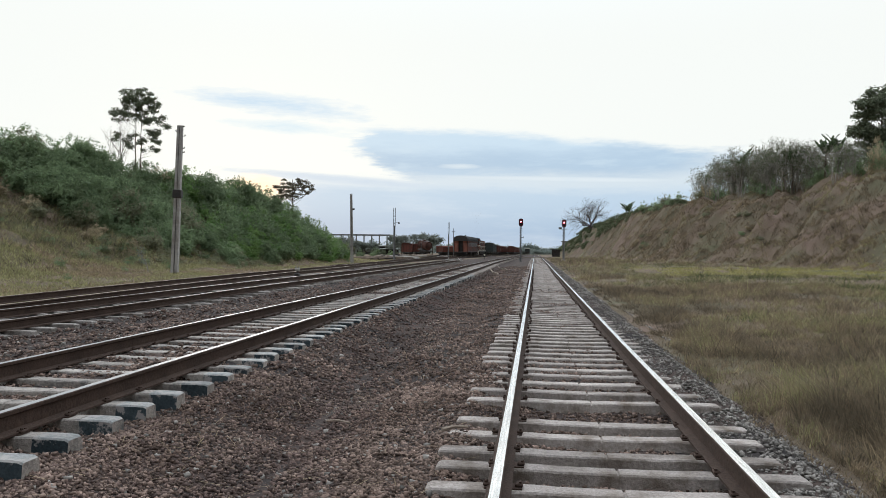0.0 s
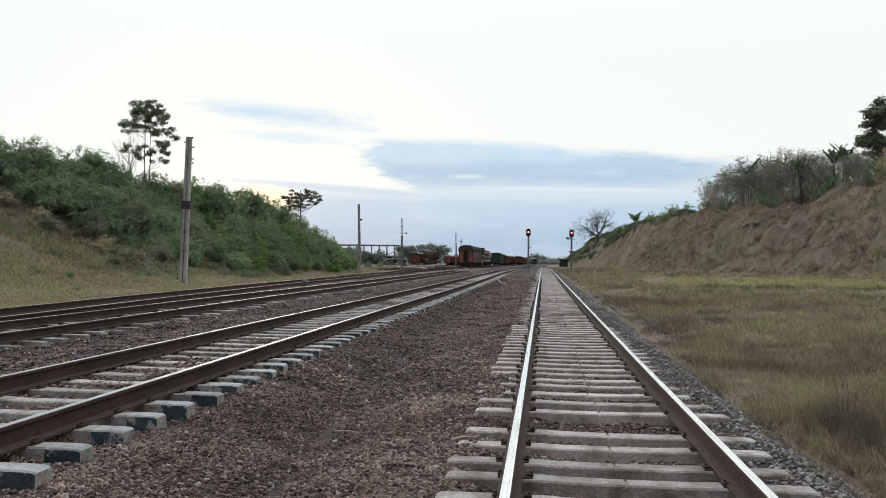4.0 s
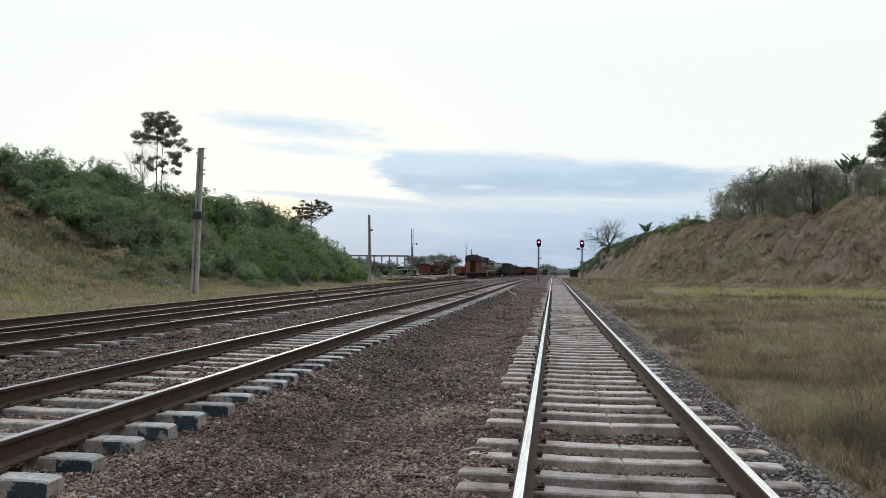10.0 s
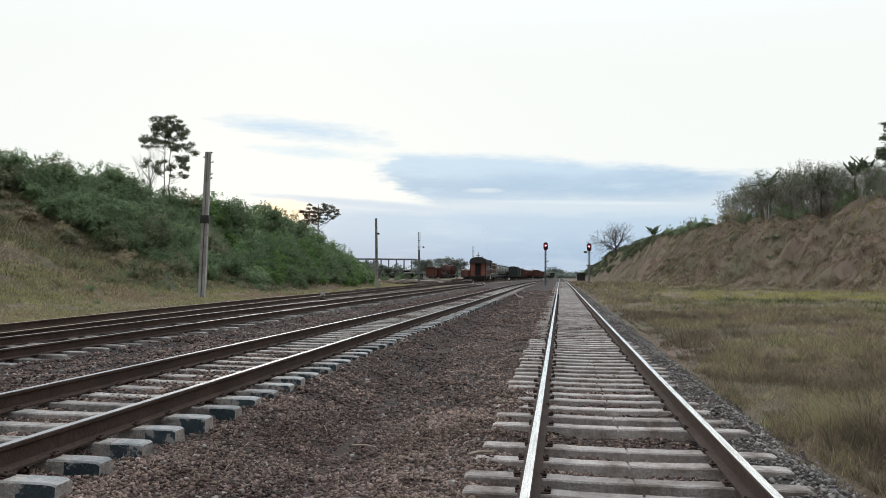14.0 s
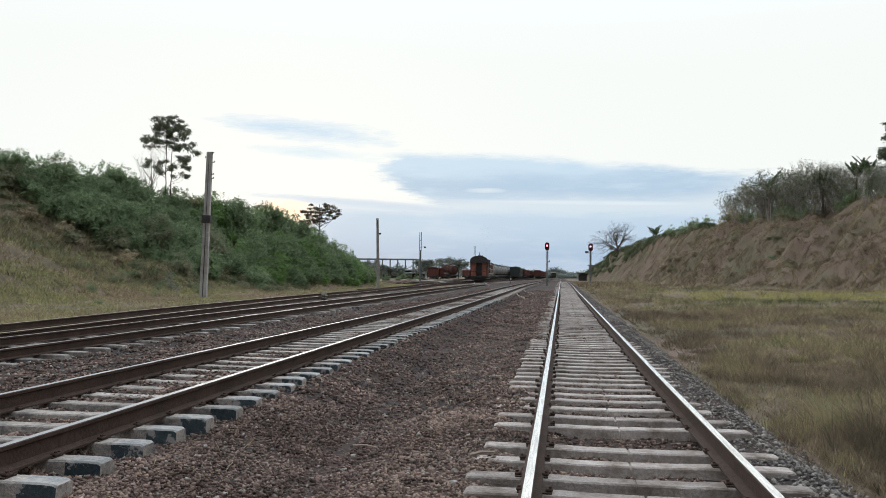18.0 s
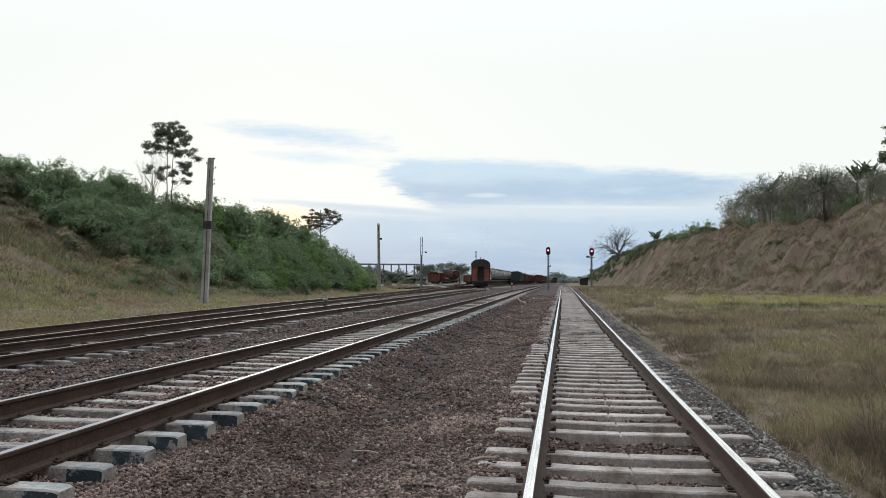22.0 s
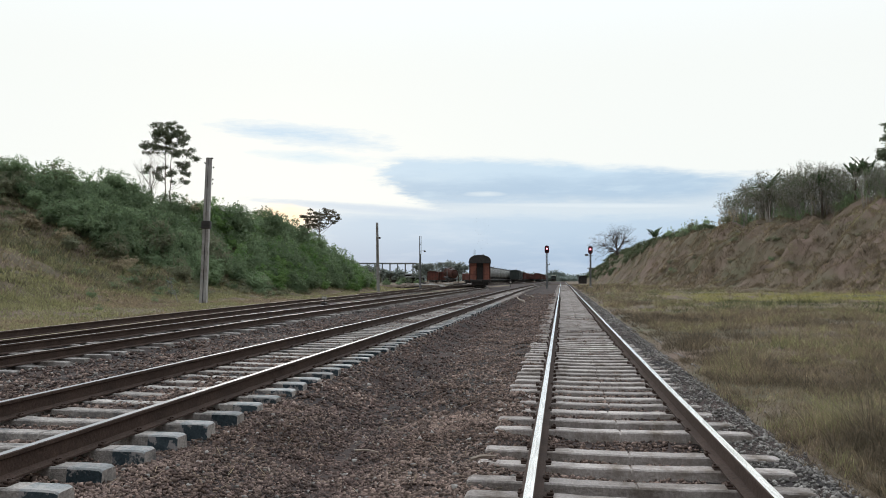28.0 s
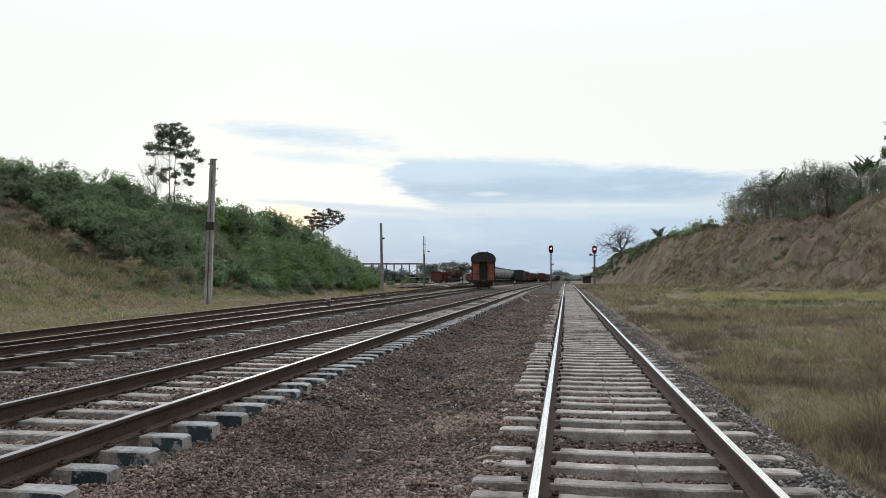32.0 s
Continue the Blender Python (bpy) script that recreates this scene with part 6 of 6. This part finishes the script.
for spots, name, plain in ((near, "near_", False), (wide, "", True)):
    spots = spots[edge(spots[:, 0], spots[:, 1]) > 0]
    rim = edge(spots[:, 0], spots[:, 1])
    spots[:, 2] *= np.clip(0.5 + 0.95 * rim / 0.6, 0.5, 1.35) * (1.0 + 1.0 * NZ(spots[:, 0] * 0.8, spots[:, 1] * 0.6) + 1.2 * NZ2(spots[:, 0] * 1.9, spots[:, 1] * 1.3)).clip(0.5, 2.2)
    patch = green_share(spots[:, 0], spots[:, 1]) + 0.65 * (spots[:, 5] - 0.5) + 0.10 * (rs.rand(len(spots)) - 0.5) - 0.25 * np.clip(1 - rim / 0.8, 0, 1)
    strip = (spots[:, 0] > 8) & (np.abs(spots[:, 1] - 63 + (spots[:, 0] - 12) * 0.25 + 14 * NZ2(spots[:, 0] * 0.3, 0 * rim)) < 13) & (patch > 0.02) & (spots[:, 5] > 0.25)
    if strip.any():
        blades(name + "yellow_grass", GRASS_YELLOW, spots[strip], "fresh yellow-green grass near the foot of the bank", plain)
        spots, patch = spots[~strip], patch[~strip]
    blades(name + "dry_grass", GRASS_DRY, spots[(patch <= 0.06) & (patch > -0.04)], "dry straw-coloured grass beside the track", plain)
    blades(name + "green_grass", GRASS_GREEN, spots[(patch > 0.06) & (patch <= 0.32)], "yellow-green grass patches beside the track", plain)
    blades(name + "lush_grass", GRASS_LUSH, spots[patch > 0.32], "dark green grass in a damp hollow beside the track", plain)
    blades(name + "brown_grass", GRASS_BROWN, spots[(patch <= -0.04) & (patch > -0.36)], "withered brown grass beside the track", plain)
    blades(name + "dead_grass", GRASS_DARK, spots[patch <= -0.36], "dead dark brown grass clumps beside the track", plain)
bank = tufts(11000, 8, 42, 60, 290, 0.08, 0.34, 0.03, 13, 0.24)
bank = keep(bank, lambda x, y: (x > right_foot(y) - 1) & (x < right_foot(y) + right_run(y) * 1.1))
patch = NZ2(bank[:, 0] * 0.25, bank[:, 1] * 0.12) + 0.5 * NZ(bank[:, 0] * 1.1, bank[:, 1] * 0.9) + 0.2 * (rs.rand(len(bank)) - 0.5)
clumps = np.concatenate([tussocks(3000, 17, 38, 72, 165, 0.20, 0.60, 0.028, 28, 0.55), tussocks(1300, 13, 27, 115, 215, 0.25, 0.6, 0.045, 18, 0.8)])
clumps = keep(clumps, lambda x, y: (x > right_foot(y) + 0.5) & (x < right_foot(y) + right_run(y)))
blades("bank_brown_clumps", GRASS_BROWN, clumps[clumps[:, 5] < 0.5], "withered brown grass clumps on the eroded bank", True)
blades("bank_clumps", GRASS_DRY, clumps[clumps[:, 5] > 0.78], "straw-coloured grass clumps on the eroded bank", True)
blades("bank_dead_clumps", GRASS_DARK, clumps[(clumps[:, 5] >= 0.5) & (clumps[:, 5] <= 0.78)], "dead dark grass clumps on the eroded bank", True)
blades("bank_brown_grass", GRASS_BROWN, bank[patch <= 0.1], "withered brown grass on the eroded bank", True)
blades("bank_dry_grass", GRASS_DRY, bank[(patch > 0.1) & (patch <= 0.22)], "straw-coloured grass on the eroded bank", True)
blades("bank_green_grass", GRASS_GREEN, bank[patch > 0.22], "greenish grass patches on the eroded bank", True)
left = np.concatenate([tufts(12000, -28, -13.4, 14, 105, 0.05, 0.15, 0.026, 9, 0.28), tufts(5000, -36, -22, 28, 100, 0.08, 0.26, 0.032, 9, 0.3)])
stalks = np.concatenate([tussocks(1500, -38, -22.5, 30, 80, 0.18, 0.55, 0.018, 14, 0.35), tussocks(600, -40, -26, 42, 53, 0.3, 0.75, 0.02, 20, 0.5)])
frac = (left_foot(stalks[:, 1]) - stalks[:, 0]) / (left_foot(stalks[:, 1]) - left_crest(stalks[:, 1]))
stalks = stalks[(frac > 0.08) & (frac < 0.92)]
blades("slope_lush_grass", GRASS_LUSH, stalks[stalks[:, 5] > 0.72], "tall dark green grass at the foot of the scrub", True)
blades("slope_green_grass", GRASS_GREEN, stalks[(stalks[:, 5] > 0.42) & (stalks[:, 5] <= 0.72)], "tall olive grass at the foot of the scrub", True)
stalks = stalks[stalks[:, 5] <= 0.42]
blades("slope_dry_grass", GRASS_DRY, stalks[stalks[:, 5] > 0.36], "tall straw-coloured grass at the foot of the scrub", True)
blades("slope_brown_grass", GRASS_BROWN, stalks[(stalks[:, 5] <= 0.36) & (stalks[:, 5] > 0.2)], "tall withered grass at the foot of the scrub", True)
blades("slope_dead_grass", GRASS_DARK, stalks[stalks[:, 5] <= 0.2], "tall dead dark grass at the foot of the scrub", True)
left = np.concatenate([left, tufts(2600, -36, -17, 95, 210, 0.08, 0.22, 0.05, 8, 0.4), tussocks(900, -28, -14, 14, 100, 0.10, 0.28, 0.02, 24, 0.4)])
left = keep(left, lambda x, y: x < line_4(y) - 1.6)
patch = NZ(left[:, 0] * 0.3, left[:, 1] * 0.25) + 0.4 * (left[:, 5] - 0.5) + 0.16 * (left[:, 0] < -23)
blades("left_dry_grass", GRASS_DRY, left[patch < -0.08], "short dry grass between the siding and the slope", True)
blades("left_green_grass", GRASS_GREEN, left[patch >= -0.08], "short green grass between the siding and the slope", True)


# ---- far distance ----
shed = thing("open_shed", "long dark open-sided shed with a flat roof on columns", "building", (-64, 300, gz(-64, 300)))
piece("roof", Shape().box((-3.6, 0, 7.2), (26, 10, 0.4)).box((-3.6, -5.1, 7.05), (26, 0.2, 0.4)), SHED_GREY, shed, "flat dark roof slab")
for k in range(9):
    piece("column", Shape().box((-15.5 + 2.95 * k, -4.5, 3.4), (0.4, 0.4, 6.9)), SHED_GREY, shed)
piece("wall", Shape().box((-4, 3, 1.6), (22, 0.3, 3.2)), SHED_GREY, shed)


def low_shed(x, y, wide, high):
    root = thing("low_shed", "low pale-roofed lean-to shed beside the yard", "building", (x, y, gz(x, y)), group="yard sheds")
    piece("roof", Shape().box((0, 0, high), (wide, 5, 0.16), m=Euler((0.03, 0, 0)).to_matrix()), WALL_PALE, root, "pale sheet roof")
    piece("wall", Shape().box((0, 1.4, high * 0.45), (wide - 0.6, 0.3, high * 0.9)), DARK, root)
    for k in range(4):
        piece("post", Shape().box((-wide * 0.46 + wide * 0.92 * k / 3, -2.3, high * 0.45), (0.18, 0.18, high * 0.9)), STEEL_GREY, root)
    return root


low_shed(-53.2, 262, 8.5, 3.0)
low_shed(-48.0, 254, 7.5, 1.9)
low_shed(-59.5, 270, 5.5, 2.4)
for x, y, size, tall in ((-36.6, 152, 2.0, 1.6), (-38.5, 158, 2.3, 2.1), (-40.5, 150, 2.4, 2.6), (-36.5, 162, 1.5, 1.1), (-43, 156, 2.6, 3.2), (-35, 168, 0.9, 0.7), (-36.5, 174, 1.2, 0.9),
                         (-30.5, 172, 0.9, 0.9), (-44, 225, 1.5, 1.5), (-47, 230, 1.8, 1.8), (-41, 222, 1.2, 1.2), (-38.6, 215, 1.0, 1.1)):
    bush(x, y, size, tall, rnd.choice((3, 5, 4, 3)), "green bush at the edge of the yard", "yard bushes")
hut = thing("station_hut", "small dark line-side hut with a low roof", "hut", (6.2, 262, gz(6.2, 262)))
piece("wall", Shape().box((0, 0, 1.1), (2.6, 3, 2.3)), DARK, hut)
piece("roof", Shape().box((0, 0, 2.4), (3.6, 4, 0.25), m=Euler((0, 0.1, 0)).to_matrix()), ROOF_BLACK, hut)
far_house = thing("far_house", "pale distant house behind the hut", "house", (13.5, 330, gz(13.5, 330)))
piece("wall", Shape().box((0, 0, 1.0), (6, 5, 2.0)), WALL_PALE, far_house)
piece("roof", Shape().box((0, 0, 2.1), (7, 6, 0.3)), STEEL_GREY, far_house)
railcar = thing("railcar", "distant dark railcar with a cream roof on the running line", "railcar", (-5.0, 470, float(level_2(470))))
piece("body", Shape().box((0, 4, 2.2), (2.8, 9, 2.2), bevel=0.15), WAGON_DARK, railcar)
piece("roof", Shape().box((0, 4, 3.4), (2.7, 9, 0.3), bevel=0.12), CREAM, railcar)
piece("windscreen", Shape().box((0, -0.51, 2.7), (2.2, 0.03, 0.8)), GLASS, railcar)
piece("underframe", Shape().box((0, 4, 0.8), (2.4, 8.6, 0.6)), DARK, railcar)

rs = np.random.RandomState(77)
c, r = [], []
for x, y, w, h in ([(-30 + 4.2 * i + rs.rand() * 3, 560 + 60 * rs.rand(), 6.5, 4.6 + 2 * rs.rand()) for i in range(32)]
                   + [(-4 + 3 * i, 600, 5, 9.5 - abs(i) * 1.5) for i in range(-3, 4)]
                   + [(-160 + 6.5 * i, 430 + 60 * rs.rand(), 7, 5.5 + 3 * rs.rand()) for i in range(22)]):
    for _ in range(5):
        c.append((x + rs.randn() * w * 0.4, y + rs.randn() * 3, h * (0.35 + 0.5 * rs.rand())))
        r.append((w * 0.5, w * 0.5, h * 0.3))
for i in range(200):
    x = -190 + 290 * i / 200
    c.append((x, 600 + 60 * rs.rand(), 2.6 + 1.6 * rs.rand()))
    r.append((3.5, 3.0, 3.4))
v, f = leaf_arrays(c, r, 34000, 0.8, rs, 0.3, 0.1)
tagged(new("far_woods", quick_mesh("far_woods", v, f, HAZE_GREEN)), "distant tree line beyond the yard, paled by haze in its colour", "woods", kind="stuff")
for x, y, s in ((-42, 246, 7), (-39, 258, 8), (-36, 262, 8.5), (-33, 252, 7), (-45, 252, 7), (-54, 330, 9), (-70, 290, 8), (-79, 280, 8), (-64, 262, 6), (-58, 250, 5.5), (-53.5, 244, 4.4), (-49.5, 238, 4.0)):
    rd = random.Random(int(x * 7 + y))
    tree("yard_tree", "spreading dark green tree behind the derelict wagons", (x, y, gz(x, y)), 0.2,
         [(rd.uniform(-0.35, 0.35) * s, rd.uniform(-0.3, 0.3) * s, s * rd.uniform(0.35, 0.8), s * 0.2, s * 0.2, s * 0.12) for _ in range(16)], LEAF_GREY, 0.26, int(-x), 1900, 1)

# scrap beams and rails lying between the sidings
rd = random.Random(15)
for k in range(80):
    x, y = rd.uniform(-28, -17.0), rd.uniform(112, 172)
    if abs(x - float(line_4(y))) < 1.8 or abs(x - float(line_3(y))) < 2.2:
        x -= 5.0
    o = piece("scrap_beam", Shape().box((0, 0, 0.1), (0.26, rd.uniform(2.4, 6.5), 0.24), bevel=0.03), (PALE, WOOD, DARK, WOOD)[rd.randrange(4)])
    o.matrix_basis = pose(x, y, gz(x, y) + 0.02 + 0.3 * rd.random(), rd.uniform(-5, 5), 0, rd.uniform(20, 160))
    tagged(o, "weathered discarded sleeper lying beside the sidings", "scrap beam", "scrap beams")
for a, e in (((-4.1, 63.5), (-2.8, 49.8)), ((-4.0, 75.5), (-2.6, 61))):
    n = Vector((e[1] - a[1], a[0] - e[0], 0)).normalized()
    rows = []
    for k in range(9):
        x, y = a[0] + (e[0] - a[0]) * k / 8, a[1] + (e[1] - a[1]) * k / 8
        rows.append((Vector((x, y, float(bed_height(x, y)) + 0.12)), n))
    o = piece("loose_rail", Shape().sweep(HEAD, rows, slots=HEAD_SLOTS), (WOOD, WOOD))
    tagged(o, "discarded pale rusty rail lying across the ballast", "rail", "loose rails")
deck = thing("crossing_deck", "worn timber crossing deck between the tracks", "crossing", (-3.0, 186, 0))
for k in range(9):
    piece("plank", Shape().box((0, k * 0.34, float(level_1(186)) - 0.05), (13.0, 0.3, 0.12), bevel=0.02), WOOD, deck)
for x, y, turn, long, r in ((-2.35, 7.3, 80, 0.24, 0.011), (-1.18, 6.5, 125, 0.24, 0.016), (-2.9, 6.2, 40, 0.14, 0.008), (-1.9, 9.5, 20, 0.16, 0.008)):
    o = piece("stick", Shape().tube((-long / 2, 0, 0.02), (0, 0.015, 0.03), r, r, 6).tube((0, 0.015, 0.03), (long / 2, 0, 0.02), r, r * 0.7, 6), WOOD)
    o.matrix_basis = pose(x, y, float(bed_height(x, y)) + 0.035, 0, 0, turn - 90)
    tagged(o, "short dry stick lying on the ballast", "stick", "sticks")


def straws(n, x0, x1, y0, y1):
    """Short dry stalks lying about on the ballast."""
    rs = np.random.RandomState(14)
    x, y = x0 + (x1 - x0) * rs.rand(n), y0 * (y1 / y0) ** rs.rand(n)
    a, half = rs.rand(n) * 6.28, 0.02 + 0.09 * rs.rand(n) ** 2
    d = np.stack([np.cos(a) * half, np.sin(a) * half, 0.012 * rs.randn(n)], -1)
    u = np.stack([-np.sin(a), np.cos(a), 0 * a], -1) * 0.003
    p = np.stack([x, y, bed_height(x, y) + 0.03], -1)
    v = np.stack([p - d - u, p + d - u * 0.6, p + d + u * 0.6, p - d + u], 1).reshape(-1, 3)
    tagged(new("straw_litter", quick_mesh("straw_litter", v, np.arange(4 * n).reshape(-1, 4), GRASS_DRY)), "short dry stalks scattered over the ballast", "litter", kind="stuff")


straws(420, -3.7, -0.9, 3.3, 16)
# exhaust smoke over the locomotive
rd = random.Random(8)
smoke = []
for k in range(3):
    s = Shape()
    r = 0.55 + 0.4 * k
    n, rows = 12, 7
    for i in range(rows + 1):
        a = math.pi * i / rows
        for j in range(n):
            q = r * rd.uniform(0.85, 1.15) if 0 < i < rows else r
            s.v.append((q * math.sin(a) * math.cos(2 * math.pi * j / n), q * math.sin(a) * math.sin(2 * math.pi * j / n), 1.3 * q * math.cos(a)))
    for i in range(rows):
        for j in range(n):
            s.f.append((i * n + j, i * n + (j + 1) % n, (i + 1) * n + (j + 1) % n, (i + 1) * n + j))
            s.m.append(0)
    o = piece("smoke_puff", s, SMOKE, smooth=True)
    smoke.append(tagged(o, "faint grey exhaust smoke drifting above the locomotive", "smoke", "exhaust smoke"))


# ---- what moves ----
ARC_Y = np.arange(60, 330, 0.25)
ARC_X = line_3(ARC_Y)
ARC_S = np.concatenate([[0], np.cumsum(np.hypot(np.diff(ARC_X), np.diff(ARC_Y)))])


def on_line(s):
    y = float(np.interp(s, ARC_S, ARC_Y))
    return Vector((float(line_3(y)), y, float(level_3(y))))


def front_at(t):
    """How far along the yard line the coach's leading end stands at t seconds."""
    return float(np.interp(167 - 1.2 * t - 0.03 * t * t, ARC_Y, ARC_S))


def motions():
    for ob, wheels, back, long in ((train_coach, coach_wheels, 0.0, 17.0), (loco, loco_wheels, 18.3, 14.0)):
        rows = []
        for k in range(33):
            t = float(k)
            s = front_at(t) + back
            a, b = on_line(s + 2.3), on_line(s + long - 2.3)
            d = (b - a).normalized()
            p = a - d * 2.3
            rows.append((t, Matrix.LocRotScale(p, Euler((math.asin(d.z), 0, -math.atan2(d.x, d.y))), None)))
        walk(ob, rows)
        if ob == loco:
            for k, puff in enumerate(smoke):
                drift = []
                for t, m in rows:
                    up = 1.3 * k + 0.6 * k * k + 0.03 * t
                    p = m @ Vector((0, 6.6, 4.6)) + Vector((0.10 * up + 0.35 * math.sin(2.4 * k), 0.2 * up, up))
                    drift.append((t, Matrix.LocRotScale(p, Euler((0, 0, 0.02 * t + k)), None)))
                walk(puff, drift)
        for w in wheels:
            rest = w.location.copy()
            turns = []
            for k in range(161):
                t = k * 0.2
                turns.append((t, Matrix.LocRotScale(rest, Euler(((front_at(0) - front_at(t)) / 0.45, 0, 0)), None)))
            walk(w, turns)


motions()
